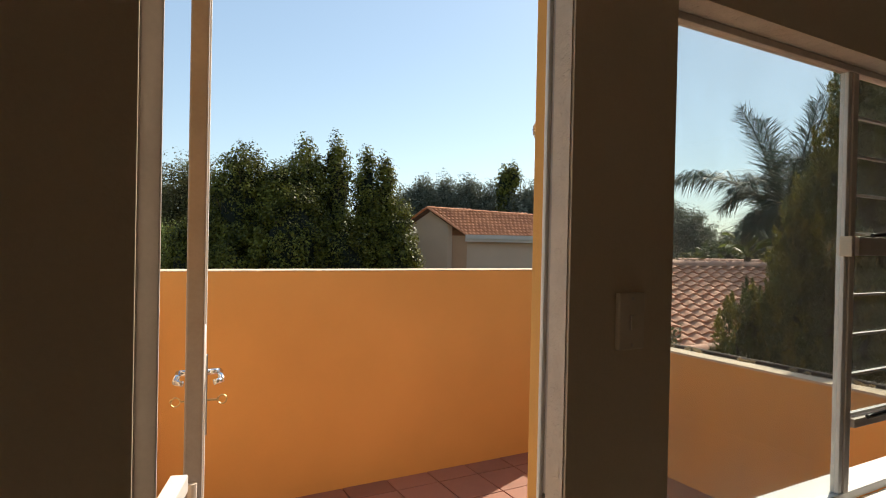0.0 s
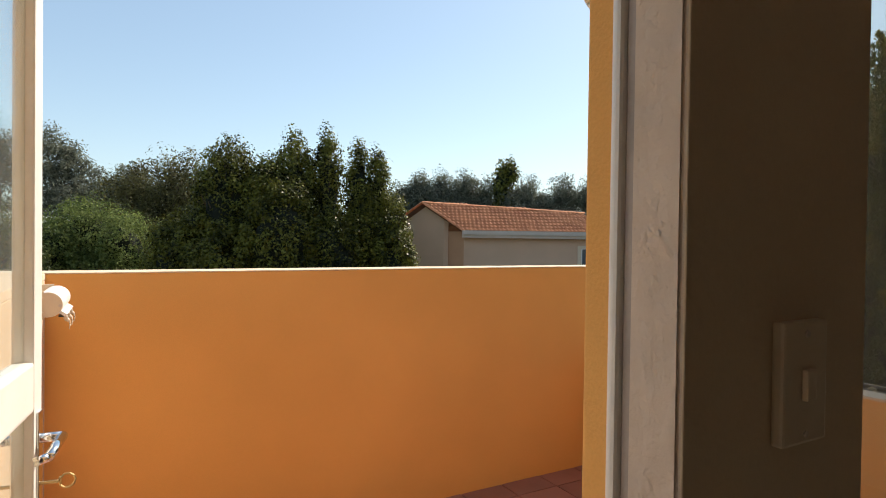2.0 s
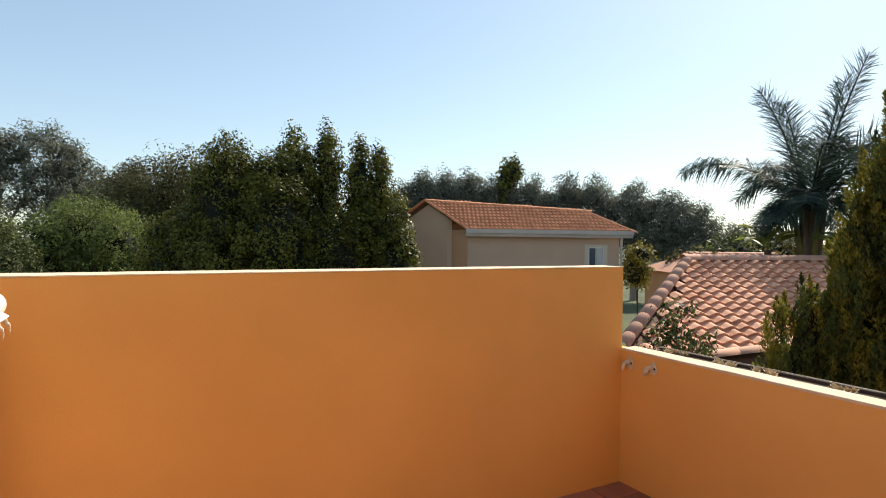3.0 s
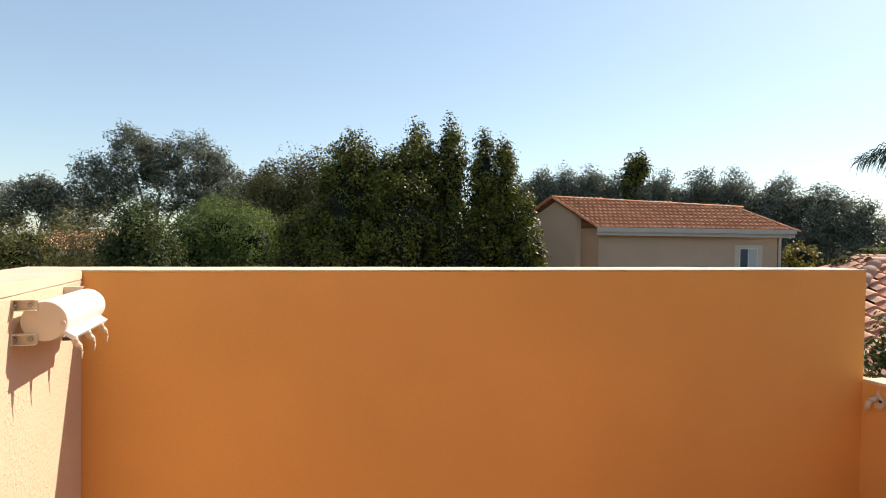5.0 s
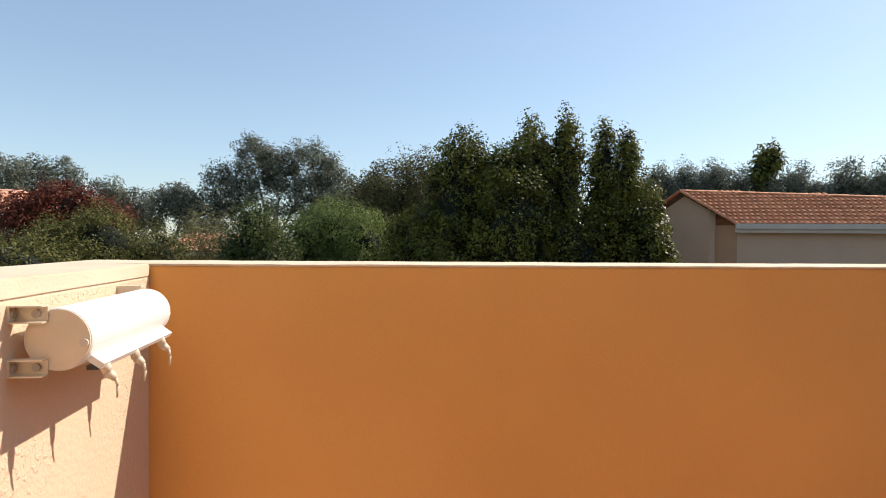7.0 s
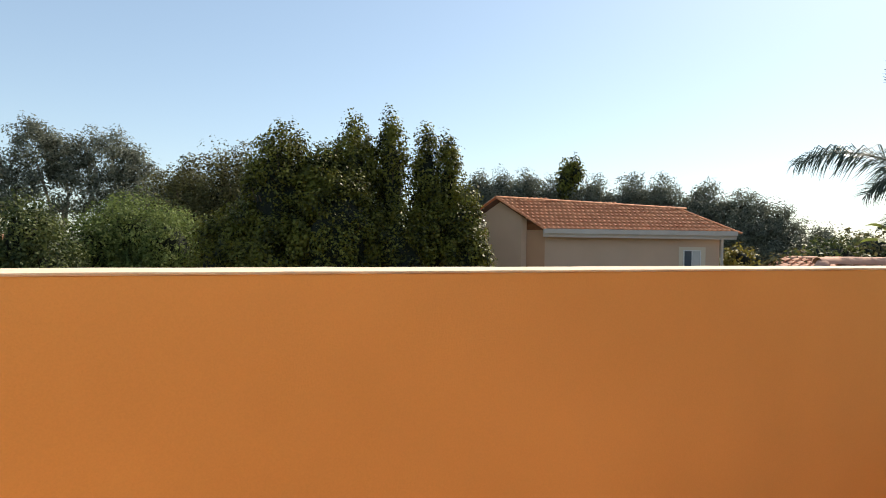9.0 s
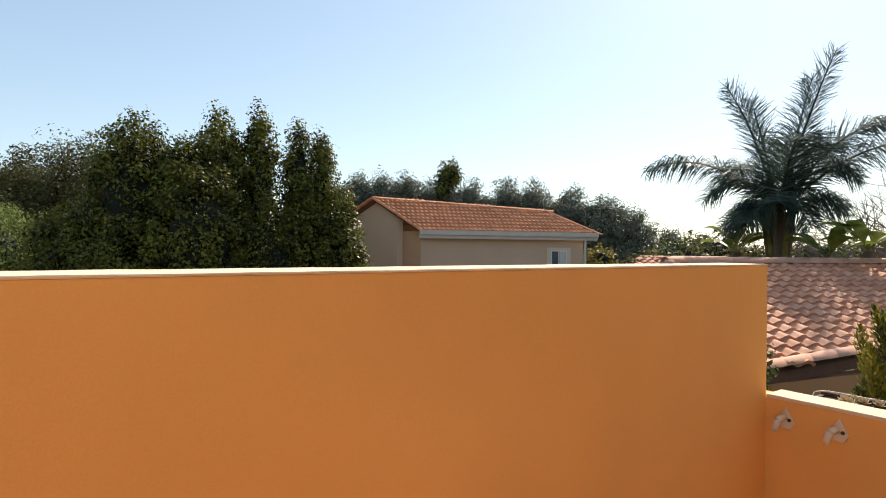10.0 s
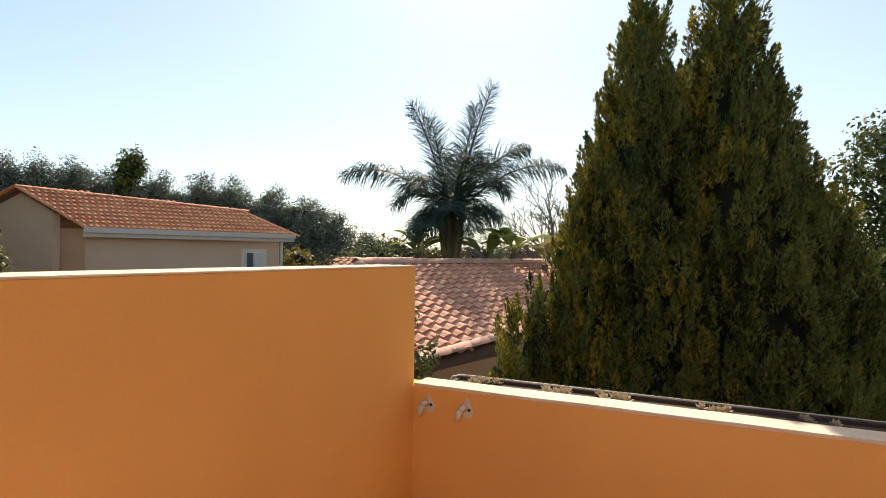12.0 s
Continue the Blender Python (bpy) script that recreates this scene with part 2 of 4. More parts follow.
slab("wall_room_back", -2.0, 4.5, -3.4, -3.2, ZROOM - 0.25, 2.45, ROOM, 0, "plain brown painted room wall")
slab("wall_room_west", -2.2, -2.0, -3.4, YO, ZROOM - 0.25, 2.45, ROOM, 0, "plain brown painted room wall")
slab("wall_room_east", 4.5, 4.7, -3.4, YO, ZROOM - 0.25, 2.45, ROOM, 0, "plain brown painted room wall")


def facade_piece(name, x0, x1, z0, z1, label, nib=0.0):
    """A stretch of the outer wall: brown paint inside, orange plaster outside, pale reveals."""
    w = thing(name, label, "wall", "structure")
    part("inner_face", box(x0 + (0.003 if nib else 0.002), x1, YI, YI + 0.004, z0, z1, 0.0018, seg=3), ROOM, w)
    core = box(x0, x1, YI + 0.002, 1.175 if nib else 1.2, z0, z1)
    if nib:
        bmesh.ops.bevel(core, geom=[e for e in core.edges if abs(e.verts[0].co.z - e.verts[1].co.z) > 0.5 and max(v.co.x for v in e.verts) < x0 + 0.01 and max(v.co.y for v in e.verts) < YI + 0.01], offset=0.003, segments=3, affect="EDGES")
    part("core", core, REVEAL, w)
    if nib:
        part("frame_core", box(x0 + 0.012, x1, 1.175, 1.2, z0, z1), REVEAL, w)
    part("outer_face", box(x0 - nib, x1, 1.2, YO, z0, z1, 0.004), ORANGE, w)
    return w


facade_piece("wall_facade_west", -2.0, 0.306, ZROOM - 0.25, DHEAD, "brown inside, orange outside plastered wall beside the door")
facade_piece("wall_pier", 0.972, 1.238, ZROOM - 0.25, DHEAD, "brown painted pier between door and window", -0.004)
facade_piece("wall_under_window", 1.238, 3.3, ZROOM - 0.25, 0.86, "wall under the window")
facade_piece("wall_facade_east", 3.3, 4.5, ZROOM - 0.25, HEAD, "wall beside the window")
facade_piece("wall_lintel", 1.238, 4.5, HEAD, 2.45, "wall over the window")
facade_piece("wall_lintel", -2.0, 1.238, DHEAD, 2.45, "wall over the door")
slab("wall_facade_upper", -2.2, 4.7, YI, YO, 2.6, 3.2, ORANGE, 0, "orange plastered parapet over the room")
slab("wall_facade_lower", -2.0, 4.5, 1.0, YO, GROUND, -0.14, ORANGE, 0, "orange plastered lower storey")

# balcony
slab("floor_balcony", 0.1, 3.68, YO, 4.0, -0.25, -0.012, GROUT, 0, "grouted bed under the balcony tiles", "floor")
slab("wall_parapet_front", 0.1, 3.56, YF, 4.01, GROUND, ZP - 0.006, ORANGE, 0.004, "orange plastered high balcony parapet")
slab("wall_parapet_west", 0.1, XL, YO, YF, GROUND, ZP - 0.030, SUNPLASTER, 0.004, "orange plastered balcony side wall, sun glare in its paler colour")
slab("wall_parapet_low", XR, 3.672, YO, YF + 0.1, GROUND, ZLOW - 0.014, ORANGE, 0.004, "orange plastered low balcony parapet")


def coping(name, x0, x1, y0, y1, z0, z1, label, mat=COPING):
    bm = box(x0, x1, y0, y1, z0, z1)
    long_x = (x1 - x0) > (y1 - y0)
    cuts = int(max(x1 - x0, y1 - y0) / 0.06)
    ed = [e for e in bm.edges if abs((e.verts[0].co - e.verts[1].co)[0 if long_x else 1]) > 0.5]
    bmesh.ops.subdivide_edges(bm, edges=ed, cuts=cuts)
    for v in bm.verts:
        k = noise.noise(v.co * 3.1) * 0.0015 + noise.noise(v.co * 14) * 0.001
        if v.co.z > (z0 + z1) / 2:
            v.co.z += k
        if long_x:
            v.co.y += noise.noise(v.co * 9 + Vector((5, 0, 0))) * 0.002
        else:
            v.co.x += noise.noise(v.co * 9 + Vector((5, 0, 0))) * 0.002
    bmesh.ops.bevel(bm, geom=[e for e in bm.edges if e.calc_face_angle(0) > 1.0], offset=0.0025, segments=2, affect="EDGES")
    return tagged(part(name, bm, mat), label, "coping", "", "structure")


coping("coping_front", 0.098, 3.563, YF - 0.003, 4.013, ZP - 0.006, ZP, "plaster top of the high parapet, sunlight in its pale colour")
coping("coping_west", 0.096, XL + 0.0005, YO, YF - 0.004, ZP - 0.0298, ZP, "cracked plaster top of the side wall, sunlight in its pale colour", COPINGWEST)
coping("coping_low", XR - 0.004, 3.676, YO, YF - 0.004, ZLOW - 0.014, ZLOW, "plaster top of the low parapet, sunlight in its pale colour")


# ---- door ----
def door_frame():
    d = thing("door_frame", "worn white-painted steel door frame with plaster reveal", "door frame", "structure")
    part("west_jamb", box(0.306, 0.334, 1.158, 1.2, ZROOM, DHEAD, 0.003), STEEL, d)
    # shadow of the gap beside the stop, put in as a grey strip
    part("east_jamb", box(0.977, 0.9838, 1.1755, 1.1885, ZROOM, DHEAD, 0.0015), GREYSTEEL, d, "recessed frame rebate, its gap shadow put in as grey")
    part("east_stop", box(0.9695, 0.9838, 1.189, 1.1995, ZROOM, DHEAD, 0.004), WHITE, d, "white glossy frame edge")
    part("head", box(0.334, 0.9695, 1.166, 1.2, DHEAD - 0.035, DHEAD, 0.003), STEEL, d)
    part("strike_plate", box(0.9755, 0.977, 1.177, 1.187, 1.02, 1.10), BLACK, d, "dark lock strike plate")
    part("threshold", box(0.306, 0.972, 1.15, 1.24, ZROOM, ZROOM + 0.02, 0.004), STEEL, d)
    return d


def door_leaf():
    """A glazed steel leaf swung out over the balcony; built along +x from the hinge stile."""
    d = thing("door_1", "white steel glazed door standing open outwards, key in the lock", "door", "structure")
    L, z0, z1, h = 0.52, 0.02, 2.24, 0.016
    # darker than the lock stile: shade put into its colour
    part("hinge_stile", box(0, 0.04, -h, h, z0, z1, 0.004), GREYSTEEL, d)
    part("lock_stile", box(L - 0.045, L, -h, h, z0, z1, 0.004), WHITE, d)
    part("top_rail", box(0.045, L - 0.045, -h, h, z1 - 0.045, z1, 0.004), WHITE, d)
    part("middle_rail", box(0.045, L - 0.045, -h, h, 1.195, 1.275, 0.005), WHITE, d)
    part("bottom_rail", box(0.045, L - 0.045, -h, h, z0, 0.14, 0.004), WHITE, d)
    for a, b in ((0.14, 1.195), (1.275, z1 - 0.045)):
        p = part("pane", box(0.045, L - 0.045, -0.002, 0.002, a, b), DOORPANE, d, "dusty clear glass pane")
        p.visible_shadow = False
    for s in (-1, 1):
        plate = part("lock_plate", box(L - 0.034, L - 0.012, s * h, s * (h + 0.004), 0.98, 1.19, 0.001), CHROME, d, "chrome lock plate")
        bm = rod((L - 0.023, s * (h + 0.004), 1.145), (L - 0.023, s * 0.05, 1.145), 0.008)
        rod((L - 0.023, s * 0.05, 1.145), (L - 0.125, s * 0.053, 1.145), 0.008, 0.007, bm=bm)
        rod((L - 0.125, s * 0.053, 1.145), (L - 0.13, s * 0.035, 1.141), 0.007, bm=bm)
        smooth(part("lever", bm, CHROME, plate, "chrome lever handle"))
        bm = rod((L - 0.023, s * h, 1.07), (L - 0.023, s * 0.045, 1.07), 0.003)
        ring = bmesh.ops.create_circle(bm, segments=10, radius=0.012, matrix=Matrix.Translation((L - 0.023, s * 0.057, 1.07)) @ Matrix.Rotation(radians(90), 4, "Y"))
        pts = [v.co.copy() for v in ring["verts"]]
        bmesh.ops.delete(bm, geom=ring["verts"], context="VERTS")
        for i, v in enumerate(pts):
            rod(v, pts[(i + 1) % len(pts)], 0.0018, n=5, bm=bm)
        part("key", bm, BRASS, plate, "small brass key")
    for z in (0.4, 1.0):
        part("hinge", rod((-0.004, 0, z - 0.05), (-0.004, 0, z + 0.05), 0.008), STEEL, d)
    d.matrix_world = pose(0.408, 1.488, 0.06, 0, 0, math.degrees(math.atan2(0.512, 0.063)))
    return d


door_frame()
door_leaf()
infill = thing("door_infill", "white painted steel side panel under the open door gap", "door panel", "structure")
part("panel", box(0, 0.2, -0.008, 0.008, 0.0, 1.1, 0.003), WHITE, infill)
part("edge_strip", box(0, 0.2, -0.014, 0.014, 1.1, 1.13, 0.003), WHITE, infill)
infill.matrix_world = pose(0.324, 1.212, 0.03, 0, 0, math.degrees(math.atan2(0.26, 0.075)))


# ---- window ----
def window():
    w = thing("window_1", "steel window with fixed pane and dusty glass louvres", "window", "structure")
    y0, y1 = 1.185, 1.215
    x1, xm, z0 = 3.3, 1.995, 0.875
    part("window_frame", box(1.2385, x1, y0, y1, HEAD - 0.018, HEAD - 0.001, 0.003), STEEL, w)
    part("bottom_frame", box(1.2385, x1, y0, y1, z0, z0 + 0.025, 0.003), WHITE, w)
    part("west_frame", box(1.2385, 1.25, y0, y1, z0 + 0.025, HEAD - 0.018, 0.002), STEEL, w)
    part("mullion", box(xm, xm + 0.018, y0 + 0.004, y1 - 0.004, z0 + 0.025, HEAD - 0.018, 0.003), WHITE, w, "white mullion")
    part("sash_stile", box(xm + 0.019, xm + 0.046, y0, y1 - 0.008, z0 + 0.025, HEAD - 0.018, 0.003), STEEL, w)
    part("east_mullion", box(2.6, 2.64, y0, y1, z0 + 0.025, HEAD - 0.018, 0.003), STEEL, w)
    p = part("pane", box(1.25, xm, 1.199, 1.202, z0 + 0.025, HEAD - 0.018), PANE, w, "smeared fixed glass pane")
    p.visible_shadow = False
    p = part("pane", box(2.64, x1, 1.199, 1.202, z0 + 0.025, HEAD - 0.018), PANE, w)
    p.visible_shadow = False
    for a, b in ((1.548, 1.6), (1.075, 1.1)):
        r = part("cross_rail", box(xm + 0.05, 2.6, y0 - 0.008, y1 - 0.004, a, b, 0.003), STEEL, w)
        part("catch", rod((xm + 0.1, y0 - 0.016, b + 0.004), (xm + 0.19, y0 - 0.03, b + 0.012), 0.006), BLACK, r, "dark metal window catch")
    for a, b, n in ((1.605, HEAD - 0.03, 4), (1.105, 1.545, 4)):
        for i in range(n):
            za = a + (b - a) * i / n
            s = part("louvre", box(xm + 0.052, 2.6, 1.196, 1.2, za + 0.008, za + (b - a) / n), LOUVRE, w, "dusty glass louvre")
            part("louvre_edge", box(xm + 0.052, 2.6, 1.192, 1.206, za, za + 0.007, 0.001), WHITE, s, "pale louvre edge")
    part("catch", box(xm - 0.012, xm, y0 - 0.02, y0 + 0.012, 1.545, 1.60, 0.003), CREAM, w, "white window catch")
    part("window_sill", box(1.2385, x1, YI - 0.05, 1.184, 0.861, 0.8745, 0.004), WHITE, w)
    part("outer_sill", box(1.24, x1, YO - 0.002, YO + 0.10, 0.82, 0.862, 0.006), WHITE, w, "sunlit white outer sill")
    return w


window()

ring = thing("ring_hook", "small white ring hook screwed into the outer wall", "hook")
part("shank", rod((1.008, YO, 1.785), (1.008, YO + 0.018, 1.785), 0.003), WHITE, ring)
loop = bmesh.new()
for i in range(16):
    a0, a1 = 2 * math.pi * i / 16, 2 * math.pi * (i + 1) / 16
    rod((1.007 + 0.017 * math.cos(a0), YO + 0.02, 1.782 + 0.019 * math.sin(a0)), (1.007 + 0.017 * math.cos(a1), YO + 0.02, 1.782 + 0.019 * math.sin(a1)), 0.0032, n=8, bm=loop)
smooth(part("loop", loop, WHITE, ring))

sw = thing("light_switch", "cream plastic rocker light switch on the pier", "switch")
part("plate", box(1.085, 1.151, YI - 0.011, YI, 1.367, 1.473, 0.003), CREAM, sw)
part("rocker", box(1.111, 1.125, YI - 0.0165, YI - 0.011, 1.405, 1.432, 0.0015), CREAM, sw)
for z in (1.376, 1.462):
    part("screw", rod((1.118, YI - 0.0125, z), (1.118, YI - 0.011, z), 0.003), STEEL, sw)


# ---- retractable clothes line on the side wall ----
def clothes_line():
    c = thing("clothes_line", "white retractable clothes line drum on wall brackets", "clothes line")
    ya, yb, cx, cz, r = 3.315, 3.635, XL + 0.058, 1.292, 0.046
    n = 40
    prof = []
    for i in range(n):
        a = 2 * math.pi * i / n
        x, z = r * math.cos(a), r * math.sin(a)
        if x < 0:
            x *= 1.05
        prof.append((x, z))
    bm = bmesh.new()
    rings = []
    for y, k in ((ya, 0.965), (ya + 0.003, 1.0), (yb - 0.003, 1.0), (yb, 0.965)):
        rings.append([bm.verts.new((cx + x * k, y, cz + z * k)) for x, z in prof])
    for a, b in zip(rings, rings[1:]):
        for i in range(n):
            bm.faces.new((a[i], a[(i + 1) % n], b[(i + 1) % n], b[i]))
    bm.faces.new(rings[0])
    bm.faces.new(rings[-1][::-1])
    bmesh.ops.recalc_face_normals(bm, faces=bm.faces)
    part("drum", bm, TUBE, c, "white plastic drum")
    for y, s in ((ya, -1), (yb, 1)):
        cap = part("end_cap", rod((cx, y - 0.001, cz), (cx, y + s * 0.0035, cz), r * 0.955, n=36), CREAM, c, "cream round end cap")
        part("screw", rod((cx + 0.037, y + s * 0.004, cz - 0.004), (cx + 0.037, y + s * 0.008, cz - 0.004), 0.006), STEEL, cap)
        for z in (cz + 0.038, cz - 0.038):
            bm = box(XL, XL + 0.046, y + s * 0.0045 - 0.001, y + s * 0.0045 + 0.001, z - 0.0125, z + 0.0125)
            for zz in (z - 0.0125, z + 0.0105):
                box(XL, XL + 0.046, min(y + s * 0.0055, y + s * 0.020), max(y + s * 0.0055, y + s * 0.020), zz, zz + 0.002, bm=bm)
            br = part("bracket", bm, CREAM, c, "cream channel wall bracket")
            part("foot_plate", box(XL, XL + 0.003, y + s * 0.013 - 0.007, y + s * 0.013 + 0.007, z - 0.0103, z + 0.0103), CREAM, br)
            part("screw", rod((XL + 0.032, y + s * 0.0055, z), (XL + 0.032, y + s * 0.0095, z), 0.0058), GREYSTEEL, br, "grey screw head")
            part("screw", rod((XL + 0.003, y + s * 0.012, z), (XL + 0.007, y + s * 0.012, z), 0.005), GREYSTEEL, br)
    # sloping outlet strip with its line hooks
    bar = bmesh.new()
    box(-0.014, 0.014, ya + 0.01, yb - 0.025, -0.005, 0.005, bm=bar)
    b = part("outlet_bar", bar, TUBE, c, "white line outlet strip")
    b.matrix_world = pose(cx + 0.043, 0, cz - 0.034, 0, 35, 0)
    part("outlet_slot", box(cx + 0.030, cx + 0.046, ya + 0.015, yb - 0.03, cz - 0.048, cz - 0.041), BLACK, c, "dark slot")
    for y in (ya + 0.03, ya + 0.135, ya + 0.255):
        bm = rod((cx + 0.047, y, cz - 0.038), (cx + 0.052, y + 0.003, cz - 0.056), 0.008, 0.0075)
        rod((cx + 0.052, y + 0.003, cz - 0.056), (cx + 0.062, y + 0.006, cz - 0.066), 0.008, 0.005, bm=bm)
        rod((cx + 0.062, y + 0.006, cz - 0.066), (cx + 0.064, y + 0.008, cz - 0.078), 0.003, 0.002, bm=bm)
        rod((cx + 0.064, y + 0.008, cz - 0.078), (cx + 0.062, y + 0.011, cz - 0.096), 0.0025, 0.0015, 6, bm=bm)
        smooth(part("line_hook", bm, CREAM, c, "cream plastic line hook"))
    return c


clothes_line()


def wall_hook(y, z, tilt):
    h = thing("wall_hook", "small cream plastic clothes line hook screwed to wall", "hook", group="hooks on the low parapet")
    bm = bmesh.new()
    outline = [(0.021, -0.004), (0.0, 0.036), (-0.021, -0.004), (-0.012, -0.022), (0.012, -0.022)]
    a = [bm.verts.new((0, y, z)) for y, z in outline]
    f = bm.faces.new(a)
    ex = bmesh.ops.extrude_face_region(bm, geom=[f])
    bmesh.ops.translate(bm, vec=(-0.006, 0, 0), verts=[v for v in ex["geom"] if isinstance(v, bmesh.types.BMVert)])
    bmesh.ops.recalc_face_normals(bm, faces=bm.faces)
    bmesh.ops.bevel(bm, geom=bm.edges[:], offset=0.0015, segments=2, affect="EDGES")
    part("back_plate", bm, CREAM, h)
    bm = rod((-0.006, 0.004, 0.008), (-0.026, 0.012, 0.002), 0.009, 0.008)
    rod((-0.026, 0.012, 0.002), (-0.032, 0.016, -0.028), 0.0085, 0.007, bm=bm)
    smooth(part("hook_arm", bm, CREAM, h))
    part("screw", rod((-0.0085, -0.009, 0.002), (-0.006, -0.009, 0.002), 0.0045), BLACK, h, "dark screw head")
    h.matrix_world = pose(XR, y, z, tilt, 0, 0) @ Matrix.Scale(1.5, 4)
    return h


wall_hook(3.73, 0.775, 0)
wall_hook(3.55, 0.775, 3)


# ---- trough with succulents outside the low parapet ----
tr = thing("planter_trough", "dark timber planter trough behind the low parapet", "planter")
TX0, TX1, TY0, TY1, TZ = 3.69, 3.80, 1.3, 3.70, 0.842
part("inner_board", box(TX0, TX0 + 0.02, TY0, TY1, 0.66, TZ - 0.025, 0.003), TROUGH, tr)
part("outer_board", box(TX1 - 0.02, TX1, TY0, TY1, 0.66, TZ + 0.02, 0.003), TROUGH, tr)
part("end_board", box(TX0 + 0.02, TX1 - 0.02, TY1 - 0.02, TY1, 0.66, TZ + 0.01, 0.003), TROUGH, tr)
part("end_board", box(TX0 + 0.02, TX1 - 0.02, TY0, TY0 + 0.02, 0.66, TZ + 0.01, 0.003), TROUGH, tr)
part("soil", box(TX0 + 0.02, TX1 - 0.02, TY0 + 0.02, TY1 - 0.02, 0.66, TZ + 0.004), SOIL, tr, "dry soil")
part("support", box(3.672, TX1, 1.4, 3.65, 0.62, 0.66), TROUGH, tr)
bm = rod((TX1 - 0.01, TY0, TZ + 0.026), (TX1 - 0.01, TY1 - 0.02, TZ + 0.024), 0.0025)
rod((TX1 - 0.01, TY1 - 0.02, TZ + 0.026), (TX0 + 0.06, TY1 + 0.01, TZ + 0.02), 0.0025, bm=bm)
rod((TX0 + 0.06, TY1 + 0.01, TZ + 0.022), (TX0 + 0.02, TY1 + 0.01, TZ - 0.01), 0.0025, bm=bm)
part("rim_wire", bm, WIRE, tr, "pale wire along the rim")


def succulent(x, y, z, size, seed):
    rnd = random.Random(seed)
    s = thing("succulent", "small pale rosette succulent in the trough", "plant", group="succulents in the trough", at=(x, y, z))
    for k in range(6):
        vs, fs = [], []
        ox, oy = rnd.uniform(-1, 1) * size * 0.5, rnd.uniform(-1, 1) * size
        for i in range(13):
            a, el = i * 2.4, 0.25 + 0.09 * i
            d = Vector((math.cos(a) * math.cos(el), math.sin(a) * math.cos(el), math.sin(el)))
            w = d.cross(Vector((0, 0, 1))).normalized() * size * 0.13
            l = size * rnd.uniform(0.4, 0.55)
            o = Vector((ox, oy, 0.0))
            n = len(vs)
            vs += [o, o + d * l * 0.6 + w, o + d * l, o + d * l * 0.6 - w, o + d * l * 0.6 + Vector((0, 0, -size * 0.06))]
            fs += [(n, n + 1, n + 2, n + 3), (n, n + 4, n + 1), (n + 1, n + 4, n + 2), (n + 2, n + 4, n + 3), (n + 3, n + 4, n)]
        raw_mesh("rosette", vs, fs, SUCC, s)


for i, (y, k) in enumerate(((3.54, 0.07), (3.21, 0.066), (2.98, 0.07), (2.60, 0.062), (2.27, 0.06), (1.95, 0.055), (1.7, 0.06))):
    succulent(TX0 + 0.05, y, TZ + 0.003, k, i)


# ---- trees ----
def leaf_quads(centres, dirs, size, rng, aspect=0.5):
    """Small pointed leaves at the centres, roughly facing dirs."""
    n = len(centres)
    a = rng.normal(size=(n, 3)) * 0.75 + dirs
    a /= np.linalg.norm(a, axis=1)[:, None]
    b = np.cross(a, rng.normal(size=(n, 3)))
    b /= np.linalg.norm(b, axis=1)[:, None]
    c = np.cross(a, b)
    s = (size * rng.uniform(0.6, 1.3, n))[:, None]
    v = np.empty((n, 4, 3))
    v[:, 0], v[:, 2] = centres + b * s, centres - b * s
    v[:, 1], v[:, 3] = centres + c * s * aspect + a * s * 0.15, centres - c * s * aspect + a * s * 0.15
    return v.reshape(-1, 3)


def ball(n, rng):
    d = rng.normal(size=(n, 3))
    return d / np.linalg.norm(d, axis=1)[:, None] * (rng.random(n) ** 0.3)[:, None]


def quad_mesh(name, verts, mat, parent, label=""):
    me = bpy.data.meshes.new(name)
    n = len(verts) // 4
    me.vertices.add(4 * n)
    me.vertices.foreach_set("co", np.ascontiguousarray(verts, dtype=np.float32).ravel())
    me.loops.add(4 * n)
    me.loops.foreach_set("vertex_index", np.arange(4 * n, dtype=np.int32))
    me.polygons.add(n)
    me.polygons.foreach_set("loop_start", np.arange(0, 4 * n, 4, dtype=np.int32))
    me.update(calc_edges=True)
    me.validate()
    me.materials.append(mat)
    ob = new(name, me)
    ob.parent = parent
    return tagged(ob, label)


def core_mesh(lobes, k, parent, mat):
    bm = bmesh.new()
    for c, r in lobes:
        vs = bmesh.ops.create_icosphere(bm, subdivisions=2, radius=1)["verts"]
        for v in vs:
            d = 1 + 0.35 * noise.noise(v.co * 1.7 + Vector(c))
            v.co = Vector((c[0] + v.co.x * r[0] * k * d, c[1] + v.co.y * r[1] * k * d, c[2] + v.co.z * r[2] * k * d))
    return smooth(part("shade_core", bm, mat, parent))


